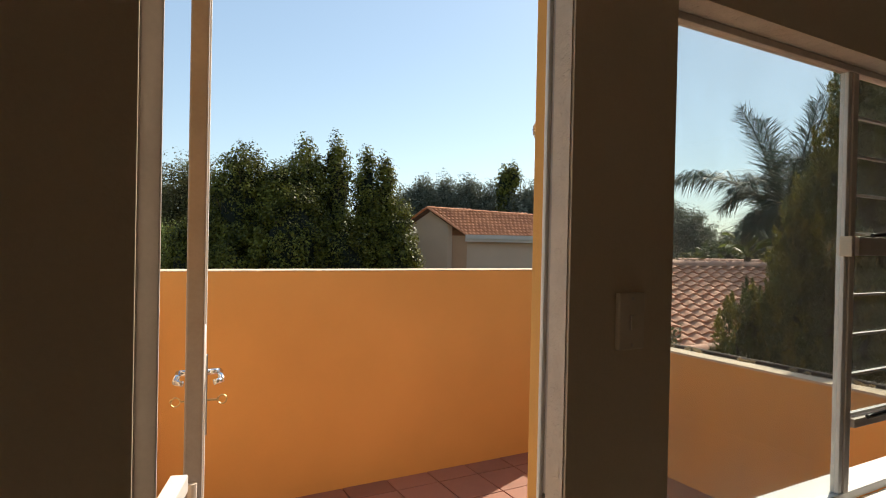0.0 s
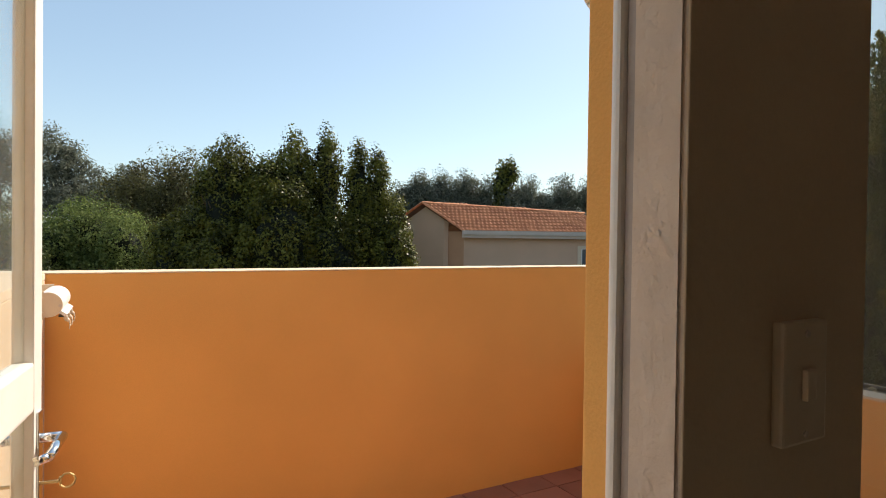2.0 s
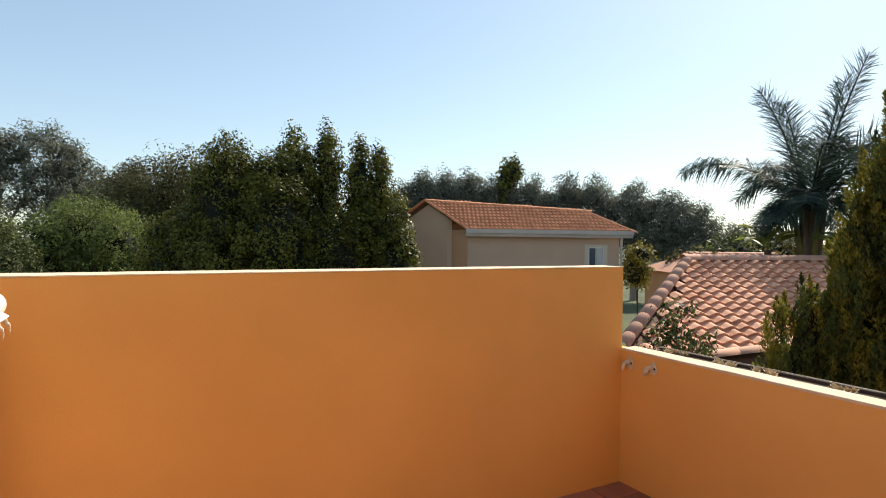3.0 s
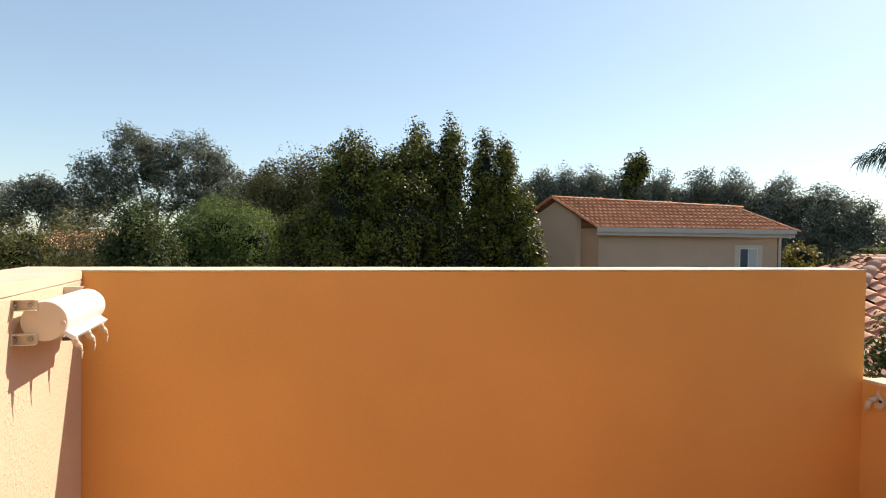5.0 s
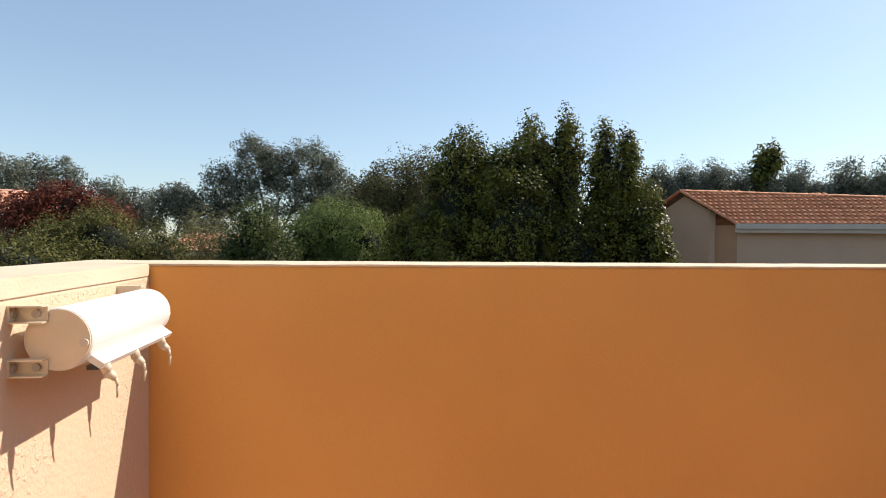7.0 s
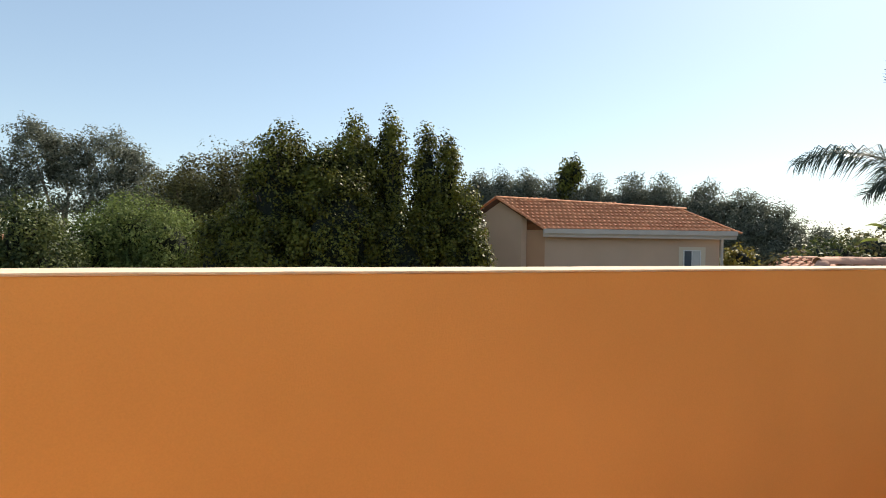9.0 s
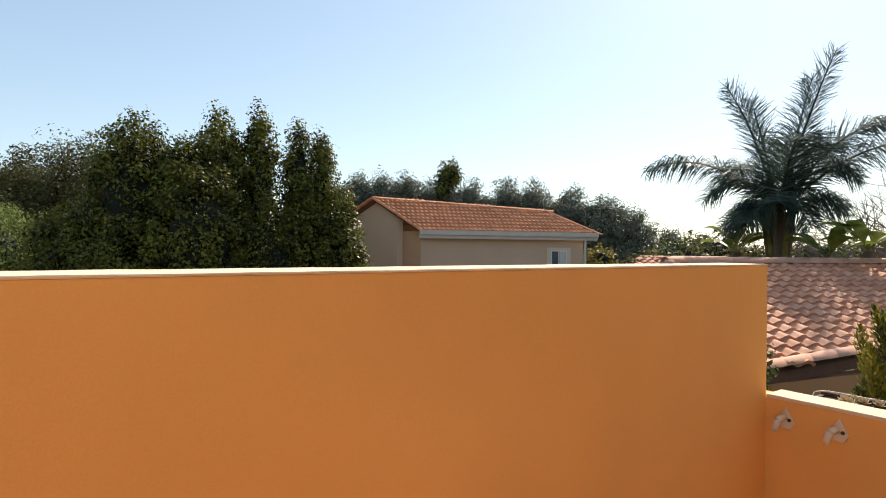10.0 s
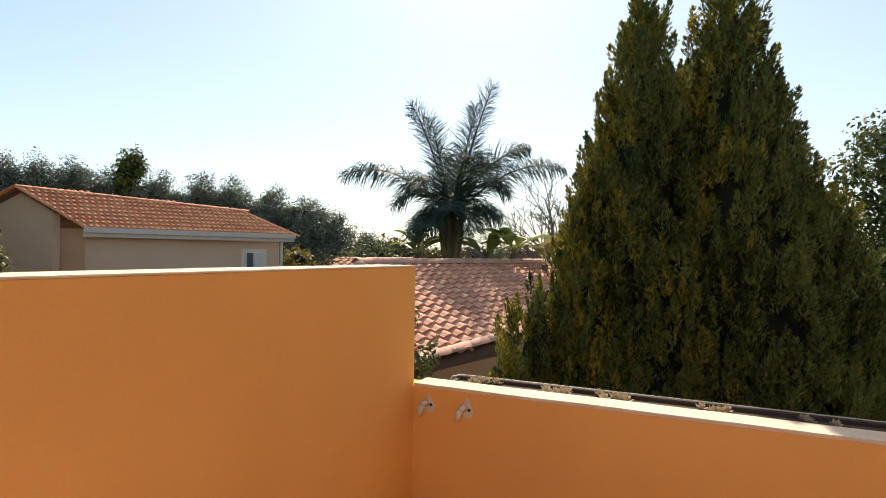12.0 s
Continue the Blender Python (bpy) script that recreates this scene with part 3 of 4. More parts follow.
def tree(name, label, base, lobes, mat, leaves, leaf, clump=0.35, fill=0.62, core=0.0, trunk=0.16, bark=BARK, seed=1, category="tree", aspect=0.5, per=60, spire=0.0):
    """lobes: ((x, y, z), (rx, ry, rz)) of the crown. Clumps of leaves sit in the outer part of each lobe, with gaps between."""
    rng = np.random.default_rng(seed)
    t = thing(name, label, category, at=base)
    off = np.array(base)
    bm = bmesh.new()
    b0 = Vector((0, 0, 0))
    top = np.mean([np.array(c) for c, r in lobes], axis=0) - off
    fork = Vector((top[0] * 0.5, top[1] * 0.5, max(0.4, top[2] * 0.45)))
    rod(b0, fork, trunk, trunk * 0.75, 9, bm)
    for c, r in lobes:
        cc = Vector(np.array(c) - off)
        mid = fork.lerp(cc, 0.55) + Vector(rng.normal(size=3) * 0.12 * min(r))
        rod(fork, mid, trunk * 0.5, trunk * 0.32, 7, bm)
        rod(mid, cc, trunk * 0.32, trunk * 0.15, 6, bm)
        for k in range(4):
            d = rng.normal(size=3)
            d /= np.linalg.norm(d)
            d[2] = abs(d[2])
            rod(cc - Vector((0, 0, r[2] * 0.4)), cc + Vector(d * np.array(r) * 0.85), trunk * 0.14, trunk * 0.05, 5, bm)
    part("trunk", bm, bark, t, "branching trunk")
    vol = np.array([r[0] * r[2] + r[1] * r[2] for c, r in lobes])
    share = vol / vol.sum()
    cs, ds = [], []
    for (c, r), s in zip(lobes, share):
        m = max(4, int(leaves * s / per))
        d = rng.normal(size=(m, 3))
        d /= np.linalg.norm(d, axis=1)[:, None]
        rad = fill + (1 - fill) * rng.random(m) ** 0.7
        rad *= 1 + 0.05 * rng.normal(size=m)
        p = np.array(c) - off + d * np.array(r) * rad[:, None]
        b = ball(m * per, rng)
        # each tuft tapers towards its top and is leafed over its outside
        taper = np.where(b[:, 2] > 0, 1 - spire * b[:, 2], 1.0)[:, None]
        shape = b * np.concatenate([taper, taper, np.full_like(taper, 1.0 + spire * 1.6)], 1)
        q = np.repeat(p, per, axis=0) + shape * clump * np.repeat(rng.uniform(0.55, 1.3, m), per)[:, None]
        cs.append(q)
        ds.append(b * 1.5 + np.repeat(d, per, axis=0) * 0.5 + np.array([0, 0, 0.35]))
    quad_mesh("crown", leaf_quads(np.concatenate(cs), np.concatenate(ds), leaf, rng, aspect), mat, t)
    # solid dark filler that stands for the shade between the tufts
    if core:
        core_mesh([(np.array(c) - off, r) for c, r in lobes], core, t, CROWNSHADE)
    return t


G = GROUND
# the dense dark broadleaf tree with its pointed lobes
tree("broadleaf_tree", "large dense dark green broadleaf tree with pointed lobes", (4.1, 13.6, G),
     [((2.64, 14.3, 1.9), (0.75, 0.8, 1.75)), ((3.3, 14.0, 1.7), (0.7, 0.8, 1.65)), ((4.04, 14.1, 2.25), (0.5, 0.6, 1.75)),
      ((4.75, 13.84, 2.55), (0.3, 0.4, 1.42)), ((5.35, 13.4, 2.5), (0.22, 0.4, 1.25)), ((5.78, 13.3, 2.3), (0.22, 0.4, 1.2)), ((5.5, 13.3, 1.3), (0.6, 0.55, 1.35)), ((5.95, 12.9, 1.2), (0.45, 0.5, 1.35)),
      ((5.9, 12.6, 0.6), (0.55, 0.5, 1.1)), ((1.8, 14.6, 1.0), (0.8, 0.8, 1.0)), ((3.6, 13.2, 1.2), (0.95, 0.6, 1.5)),
      ((4.6, 13.0, 0.8), (0.8, 0.6, 1.4)), ((2.6, 13.5, 0.4), (1.0, 0.6, 1.3))],
     HEDGE, 210000, 0.032, 0.21, 0.78, 0.72, 0.2, seed=3, per=85, spire=0.28, aspect=0.62)
tree("thorn_tree", "airy brownish green tree behind the dark tree", (1.6, 19.3, G),
     [((1.7, 19.3, 2.8), (1.2, 1.0, 1.2)), ((0.9, 19.2, 2.2), (1.0, 0.9, 1.1)), ((2.4, 19.0, 2.4), (1.0, 0.9, 1.1)), ((1.0, 18.6, 1.2), (1.3, 0.9, 1.2))],
     BROWNISH, 38000, 0.04, 0.42, 0.5, 0, 0.16, seed=4, per=70)
tree("light_green_bush", "feathery light green bush", (-0.2, 16.2, G),
     [((-0.1, 16.3, 1.5), (0.85, 0.8, 0.95)), ((-0.8, 16.2, 1.1), (0.75, 0.8, 0.9)), ((0.6, 16.0, 1.2), (0.8, 0.8, 1.0)), ((0.0, 15.8, 0.4), (1.5, 0.7, 0.9))],
     FRESH, 42000, 0.032, 0.3, 0.6, 0.55, 0.1, seed=5, per=80, category="bush")
tree("dark_shrub", "dark green rounded shrub", (-1.75, 15.0, G),
     [((-1.75, 15.1, 1.3), (0.55, 0.6, 0.85)), ((-2.0, 15.0, 0.6), (0.5, 0.6, 0.8)), ((-1.3, 14.9, 0.7), (0.6, 0.6, 0.8))],
     SHRUB, 20000, 0.034, 0.24, 0.65, 0.6, 0.08, seed=6, per=70, category="bush")
tree("dry_grass_bush", "tall dry yellow green bush", (-4.0, 19.6, G),
     [((-3.9, 19.7, 1.2), (0.8, 0.7, 1.0)), ((-3.3, 19.5, 0.8), (0.8, 0.7, 1.0)), ((-4.6, 19.5, 0.7), (0.8, 0.7, 0.9))],
     DRY, 7000, 0.06, 0.4, 0.5, 0, 0.06, seed=7, per=40, category="bush", aspect=0.25, spire=0.5)
tree("olive_bush", "broad olive green bush", (-5.2, 16.0, G),
     [((-5.2, 16.1, 1.2), (0.95, 0.9, 0.85)), ((-4.3, 16.4, 0.9), (0.85, 0.9, 0.8)), ((-6.1, 15.7, 1.0), (0.8, 0.8, 0.8)), ((-5.2, 15.7, 0.3), (1.6, 0.8, 0.9))],
     OLIVE, 36000, 0.032, 0.26, 0.65, 0.6, 0.1, seed=8, per=80, category="bush")
tree("olive_bush", "yellowish leafy bush below the side wall", (-4.2, 11.0, G),
     [((-4.1, 11.0, 0.8), (0.7, 0.7, 0.75)), ((-3.6, 11.3, 0.4), (0.55, 0.6, 0.75)), ((-5.0, 10.8, 0.9), (0.8, 0.7, 0.8)), ((-4.4, 10.7, 0.1), (1.3, 0.7, 0.8))],
     OLIVE, 30000, 0.028, 0.22, 0.6, 0.6, 0.1, seed=9, per=70, category="bush")
tree("red_leaf_tree", "dark red leaved tree", (-9.8, 23.9, G),
     [((-9.9, 23.9, 2.3), (1.2, 1.0, 0.95)), ((-8.9, 24.3, 2.0), (1.0, 1.0, 0.8)), ((-11.0, 23.6, 2.0), (1.1, 1.0, 0.9))],
     RED, 20000, 0.055, 0.4, 0.55, 0.5, 0.14, seed=10, per=60)


def gum(base, lobes, seed, n=9000, leaf=0.17, mat=GUM, label="tall grey green gum tree with pale limbs"):
    return tree("gum_tree", label, base, lobes, mat, int(n * 2.6), leaf * 0.66, 0.62, 0.45, 0, 0.26, PALEBARK, seed, "tree", 0.35, 75)


gum((-22, 41, G), [((-22.3, 41, 4.6), (2.2, 1.8, 2.2)), ((-20.6, 42, 4.6), (1.3, 1.4, 1.9)), ((-19.3, 42.6, 4.6), (1.1, 1.2, 1.9)), ((-24.5, 40, 4.6), (1.8, 1.6, 2.4))], 11)
gum((-7.5, 46.5, G), [((-8.2, 46.5, 7.0), (1.6, 1.6, 2.0)), ((-6.6, 46.8, 6.8), (1.3, 1.5, 1.9)), ((-4.2, 47, 6.6), (2.3, 1.8, 2.1)), ((-2.2, 47.2, 5.7), (1.4, 1.5, 1.9)), ((-10.2, 46, 4.8), (1.5, 1.5, 2.2)), ((-6.5, 46, 4.0), (3.6, 1.5, 2.0)), ((-2.0, 46, 3.6), (2.2, 1.5, 1.8))], 12, 17000)
gum((-12.8, 45.2, G), [((-12.8, 45.2, 3.9), (1.4, 1.4, 1.5)), ((-15, 44.6, 3.4), (1.6, 1.4, 1.6)), ((-11.3, 45, 2.6), (1.6, 1.4, 1.6)), ((-17, 43.5, 3.6), (1.3, 1.4, 1.7))], 13, 9000)
gum((1.2, 46, G), [((1.0, 46.5, 4.6), (1.8, 1.5, 1.8)), ((3.5, 46, 4.0), (1.8, 1.5, 1.6)), ((-0.5, 46, 3.4), (1.8, 1.4, 1.8))], 14, 8000)
# the far wood behind the beige house
for i, (x, y, top, w) in enumerate(((20.2, 43.5, 6.2, 1.6), (21.8, 42.6, 7.1, 1.1), (23.3, 41.8, 7.1, 1.0), (24.9, 40.9, 7.2, 1.2), (26.4, 40.0, 6.6, 1.2), (29.1, 37.9, 6.8, 1.4),
                                   (31.1, 36.2, 6.7, 1.5), (32.8, 34.7, 6.6, 1.4), (34.7, 32.6, 6.2, 1.3), (36.2, 30.8, 5.5, 1.5), (37.5, 29.2, 4.6, 1.4), (39.1, 26.9, 3.0, 1.5), (40.1, 25.1, 2.3, 1.3))):
    gum((x, y, G), [((x, y, top - 0.9), (w * 0.62, w * 0.62, 1.0)), ((x + 0.5, y - 0.4, top - 1.6 - 0.3 * (i % 3)), (w * 1.0, w, 0.95)), ((x - 0.6, y + 0.4, top - 1.9 + 0.3 * (i % 2)), (w * 1.0, w, 0.95)), ((x - 0.6, y + 0.4, top - 3.0), (w * 1.4, w * 1.3, 1.6)), ((x + 0.5, y - 0.5, top - 4.4), (w * 1.6, w * 1.3, 1.8))], 20 + i, 7500, 0.15, label="grey green gum tree in the far wood")
tree("cypress", "dark narrow cypress in the far wood", (27.4, 39.0, G), [((27.4, 39.0, 3.4), (0.95, 0.9, 4.0)), ((27.3, 39.1, 6.6), (0.75, 0.7, 1.3)), ((27.9, 38.7, 7.1), (0.6, 0.6, 0.9))], HEDGE, 6000, 0.13, 0.4, 0.6, 0.7, 0.2, seed=40, per=40, spire=0.4)
tree("yellow_bush", "yellow flowering bush beside the beige house", (13.5, 12.7, G), [((13.5, 12.7, 1.15), (0.36, 0.36, 0.34)), ((13.3, 12.7, 0.7), (0.4, 0.4, 0.5))], YELLOW, 2600, 0.05, 0.16, 0.6, 0.65, 0.06, seed=41, per=26, category="bush")
for i, (x, y, z, r) in enumerate(((17.5, 14.0, 1.1, 0.8), (21.5, 15.5, 1.7, 1.3), (23.5, 15.0, 2.0, 1.4), (25.5, 13.5, 1.5, 1.3), (19.5, 12.3, 0.9, 0.8), (30, 20, 1.4, 1.6), (33, 19, 1.3, 1.6), (34, 14, 1.3, 1.8), (36, 9, 1.6, 1.8), (30, 4, 1.6, 1.8), (24, 9.5, 1.45, 1.0), (26, 7.5, 1.6, 1.2), (25, 5.3, 1.5, 1.1), (23, 11.5, 1.5, 1.1), (22, 3.6, 1.5, 1.0), (28, 11.5, 1.7, 1.4))):
    tree("garden_bush", "mixed green garden bush between the houses", (x, y, G), [((x, y, z - r * 0.6), (r, r, r * 0.8)), ((x + r, y - r * 0.5, z - r * 0.9), (r, r, r * 0.7))], SHRUB if i % 2 else BROWNISH, 3800, 0.09, 0.4, 0.55, 0.6, 0.1, seed=50 + i, per=36, category="bush")
# shrub just past the corner of the low parapet
tree("leafy_shrub", "small leafy shrub against the tiled roof", (5.75, 5.1, G), [((5.72, 5.15, 0.72), (0.22, 0.22, 0.25)), ((5.85, 5.0, 0.5), (0.26, 0.2, 0.2)), ((5.62, 5.25, 0.45), (0.2, 0.2, 0.3))], SHRUB, 900, 0.032, 0.12, 0.4, 0, 0.03, seed=70, per=14, category="bush")
# tree and wall past the conifer
tree("broadleaf_tree", "light broadleaf tree beyond the conifer", (12.4, 0.0, G), [((12.2, 0.1, 2.8), (0.9, 0.8, 0.9)), ((12.2, 0.2, 1.4), (0.95, 0.8, 1.0)), ((12.6, -0.8, 2.4), (1.1, 0.9, 1.3)), ((12.4, -0.6, 0.9), (1.0, 0.8, 1.0))], SHRUB, 24000, 0.05, 0.34, 0.45, 0.35, 0.1, seed=71, per=60)


# ---- conifer close to the low parapet ----
def conifer():
    """Twin-topped conifer: a near-black body for the inner shade, clothed in upright tapering plumes of fine sprays."""
    rng = np.random.default_rng(5)
    base = np.array((6.46, 2.86, G))
    c = thing("conifer", "tall dense conifer with upright feathery sprays, some painted sunlit", "tree", at=tuple(base))
    part("trunk", rod((0, 0, 0), (0, 0, 5.6), 0.22, 0.05, 10), BARK, c, "hidden trunk")
    side = np.array((0.43, -0.903, 0.0))
    # axis offset, top, radius low down, how round the flank is
    bodies = [(side * -0.345, 6.5, 1.10, 0.76), (side * 0.36, 6.62, 1.29, 0.74), (side * 0.05 + np.array((0.28, 0.08, 0)), 5.95, 1.27, 0.7),
              (side * 0.85 + np.array((0.08, 0.04, 0)), 5.4, 0.86, 0.6), (side * -0.72 + np.array((-0.12, -0.05, 0)), 5.1, 0.72, 0.6),
              (side * 1.15, 4.85, 0.75, 0.5), (side * -1.08 + np.array((-0.2, 0.05, 0)), 4.05, 0.62, 0.5)]

    def radius(r, u, bow):
        return (r - 0.04) * np.clip(1 - u, 0, 1) ** bow * (0.82 + 0.18 * np.clip(u * 4, 0, 1))

    # filler body, coloured as the shade behind the plumes
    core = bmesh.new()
    green, lit_quads = [], []
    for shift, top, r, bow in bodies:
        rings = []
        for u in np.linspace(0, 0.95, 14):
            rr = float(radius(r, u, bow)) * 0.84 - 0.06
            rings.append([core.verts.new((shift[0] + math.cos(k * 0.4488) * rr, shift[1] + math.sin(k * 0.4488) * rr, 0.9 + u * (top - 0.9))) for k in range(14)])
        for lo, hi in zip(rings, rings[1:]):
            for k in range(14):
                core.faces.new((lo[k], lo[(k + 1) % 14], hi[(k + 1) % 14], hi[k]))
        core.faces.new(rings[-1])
        count = int(430 * (1.5 if r < 0.8 else 1.0) * r * (top - 0.9))
        u = 1 - rng.random(count) ** 0.6
        u[:6] = (0.93, 0.95, 0.96, 0.97, 0.98, 0.985)
        a = rng.uniform(0, 2 * math.pi, count)
        out = np.stack([np.cos(a), np.sin(a), np.zeros(count)], 1)
        foot = shift + out * (radius(r, u, bow) * (1 + 0.05 * np.sin(a * 6 + u * 19)) + rng.normal(size=count) * 0.05)[:, None]
        foot[:, 2] = 0.9 + u * (top - 0.9) - 0.1
        # plumes sunk inside another body are left out
        free = np.ones(count, bool)
        for s2, t2, r2, bow2 in bodies:
            if s2 is shift:
                continue
            v = (foot[:, 2] - 0.9) / (t2 - 0.9)
            free &= ~((np.hypot(foot[:, 0] - s2[0], foot[:, 1] - s2[1]) < radius(r2, v, bow2) - 0.1) & (v < 1))
        free &= foot[:, 2] > 2.2
        for p, o, uu in zip(foot[free], out[free], u[free]):
            h = rng.uniform(0.12, 0.34)
            w = rng.uniform(0.035, 0.075)
            axis = o * rng.uniform(-0.05, 0.3) + np.array((0, 0, 1.0)) + rng.normal(size=3) * 0.1
            axis /= np.linalg.norm(axis)
            k = int(50 + 260 * h)
            t = rng.random(k) ** 0.8
            ang = rng.uniform(0, 2 * math.pi, k)
            e1 = np.cross(axis, (0.3, 0.9, 0.1))
            e1 /= np.linalg.norm(e1)
            e2 = np.cross(axis, e1)
            lobes = 1 + 0.3 * np.sin(ang * 3 + t * 9 + rng.uniform(0, 6))
            rad = w * np.sin(math.pi * (0.18 + 0.82 * t)) ** 0.8 * lobes * rng.uniform(0.55, 1.0, k)
            ray = np.cos(ang)[:, None] * e1 + np.sin(ang)[:, None] * e2
            cen = p + axis * (t * h)[:, None] + ray * rad[:, None]
            dr = axis * 0.9 + ray * 0.45 + rng.normal(size=(k, 3)) * 0.3
            dr /= np.linalg.norm(dr, axis=1)[:, None]
            wd = np.cross(dr, ray + rng.normal(size=(k, 3)) * 0.4)
            wd /= np.linalg.norm(wd, axis=1)[:, None]
            ln, wi = rng.uniform(0.014, 0.032, k)[:, None], 0.0075
            quad = np.stack([cen - dr * ln, cen + wd * wi, cen + dr * ln, cen - wd * wi], 1).reshape(-1, 3)
            # sprays on the +y flank and near the tops take the painted sunlight
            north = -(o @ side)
            is_lit = rng.random() < (0.75 if north > 0.6 else 0.2 if north > 0.2 or uu > 0.85 else 0.04)
            (lit_quads if is_lit else green).append(quad)
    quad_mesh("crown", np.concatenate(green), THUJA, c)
    quad_mesh("golden_sprays", np.concatenate(lit_quads), THUJALIT, c, "spray tips with sunlight painted in as yellow green")
    part("shade_core", core, CROWNSHADE, c)
    return c


conifer()


# ---- palm ----
def palm():
    rng = np.random.default_rng(9)
    P = Vector((14.5, 8.65, G))
    p = thing("palm_tree", "feathery queen palm with arching blue green fronds", "tree", at=P)
    bm = bmesh.new()
    zs = np.linspace(0, 5.2, 26)
    for a, b in zip(zs, zs[1:]):
        rod((0, 0, a), (0, 0, b), 0.26 - 0.012 * a, 0.235 - 0.012 * a, 12, bm)
    part("trunk", bm, BARK, p, "ringed brown trunk")
    crown = Vector((0, 0, 5.15))
    for k in range(12):
        a = k * 2.4
        bm = rod((0.14 * math.cos(a), 0.14 * math.sin(a), 4.0), (0.34 * math.cos(a), 0.34 * math.sin(a), 5.1 + 0.35 * (k % 3)), 0.08, 0.015, 7)
        part("leaf_base", bm, PALMHEART if k % 2 else BARK, p)
    tips = [(14.9, 7.7, 5.74, 0.5), (14.0, 9.63, 5.22, 0.7), (13.07, 11.1, 3.28, 1.25), (15.17, 6.87, 4.1, 0.9), (15.42, 5.96, 3.55, 1.1), (13.77, 10.03, 2.5, 1.3),
            (13.2, 7.6, 3.6, 1.1), (16.3, 8.2, 3.8, 1.2), (14.9, 7.2, 2.9, 1.2), (15.4, 10.2, 3.4, 1.1), (14.9, 8.15, 5.3, 0.3), (14.4, 9.25, 4.9, 0.3), (13.9, 9.6, 1.9, 0.6), (15.0, 7.5, 2.3, 0.6), (13.6, 8.9, 2.0, 0.7), (14.3, 7.9, 1.9, 0.6), (14.6, 9.7, 1.8, 0.5), (13.5, 8.2, 2.4, 0.8)]
    for x, y, z, lift in tips:
        tip = Vector((x, y, z)) - P
        ctrl = crown.lerp(tip, 0.5) + Vector((0, 0, lift))
        pts = [(1 - s) ** 2 * crown + 2 * s * (1 - s) * ctrl + s * s * tip for s in np.linspace(0, 1, 15)]
        bm = bmesh.new()
        for i in range(14):
            rod(pts[i], pts[i + 1], 0.035 * (1 - i / 15) + 0.006, 0.035 * (1 - (i + 1) / 15) + 0.006, 5, bm)
        fr = part("frond_rib", bm, PALM, p)
        vs = []
        n = 150
        for i in range(n):
            s = 0.12 + 0.84 * i / (n - 1)
            o = (1 - s) ** 2 * crown + 2 * s * (1 - s) * ctrl + s * s * tip
            t = (2 * (1 - s) * (ctrl - crown) + 2 * s * (tip - ctrl)).normalized()
            side = t.cross(Vector((0, 0, 1))).normalized()
            up = side.cross(t)
            ln = 0.86 * math.sin(math.pi * (0.16 + 0.76 * s)) ** 0.8 * rng.uniform(0.75, 1.1)
            flat = max(0.12, 1 - abs(t.z) * 1.15)
            for sg in (-1, 1):
                d = (side * sg * rng.uniform(0.6, 1.0) + t * 0.6 + up * rng.uniform(-0.5, 0.6)).normalized()
                e1 = o + d * ln * 0.5
                e2 = e1 + (d * 0.7 + Vector((0, 0, -rng.uniform(0.5, 1.5) * flat))).normalized() * ln * 0.55
                w = t * 0.011
                vs += [o - w * 0.5, o + w * 0.5, e1 + w, e1 - w, e1 - w, e1 + w, e2 + w * 0.25, e2 - w * 0.25]
        quad_mesh("frond_blade", np.array([tuple(v) for v in vs]), PALM, fr)
    return p


palm()


def broad_leaf_plant(x, y, z, leaves, seed, name="strelitzia", label="broad leaved plant beside the palm trunk", mat=BANANA):
    rnd = random.Random(seed)
    p = thing(name, label, "plant", at=(x, y, GROUND))
    zz = z - GROUND
    part("stem", rod((0, 0, 0), (0, 0, zz - 0.3), 0.12, 0.08, 8), BARK, p)
    for k in range(leaves):
        a = rnd.uniform(0, 6.28)
        out = Vector((math.cos(a), math.sin(a), 0))
        ln, w, el = rnd.uniform(0.8, 1.15), rnd.uniform(0.13, 0.2), rnd.uniform(0.55, 1.25)
        side = Vector((-out.y, out.x, 0))
        vs, fs = [], []
        for i in range(9):
            s = i / 8
            c = Vector((0, 0, zz - 0.3)) + out * (ln * s * math.cos(el) + 0.25 * s * s) + Vector((0, 0, ln * (s * math.sin(el) - 0.35 * s ** 3)))
            ww = w * (0.08 if s < 0.3 else math.sin(math.pi * min(1, (s - 0.25) / 0.75)) + 0.05)
            vs += [c - side * ww + Vector((0, 0, ww * 0.4)), c, c + side * ww + Vector((0, 0, ww * 0.4))]
        for i in range(8):
            n = i * 3
            fs += [(n, n + 1, n + 4, n + 3), (n + 1, n + 2, n + 5, n + 4)]
        smooth(raw_mesh("leaf", vs, fs, mat, p))


broad_leaf_plant(14.2, 6.9, 1.75, 9, 2)
broad_leaf_plant(14.0, 7.5, 1.6, 8, 3)
broad_leaf_plant(14.3, 9.5, 1.7, 9, 4)
broad_leaf_plant(14.4, 6.2, 1.5, 7, 5, mat=DRY, label="drying broad leaved plant behind the roof")


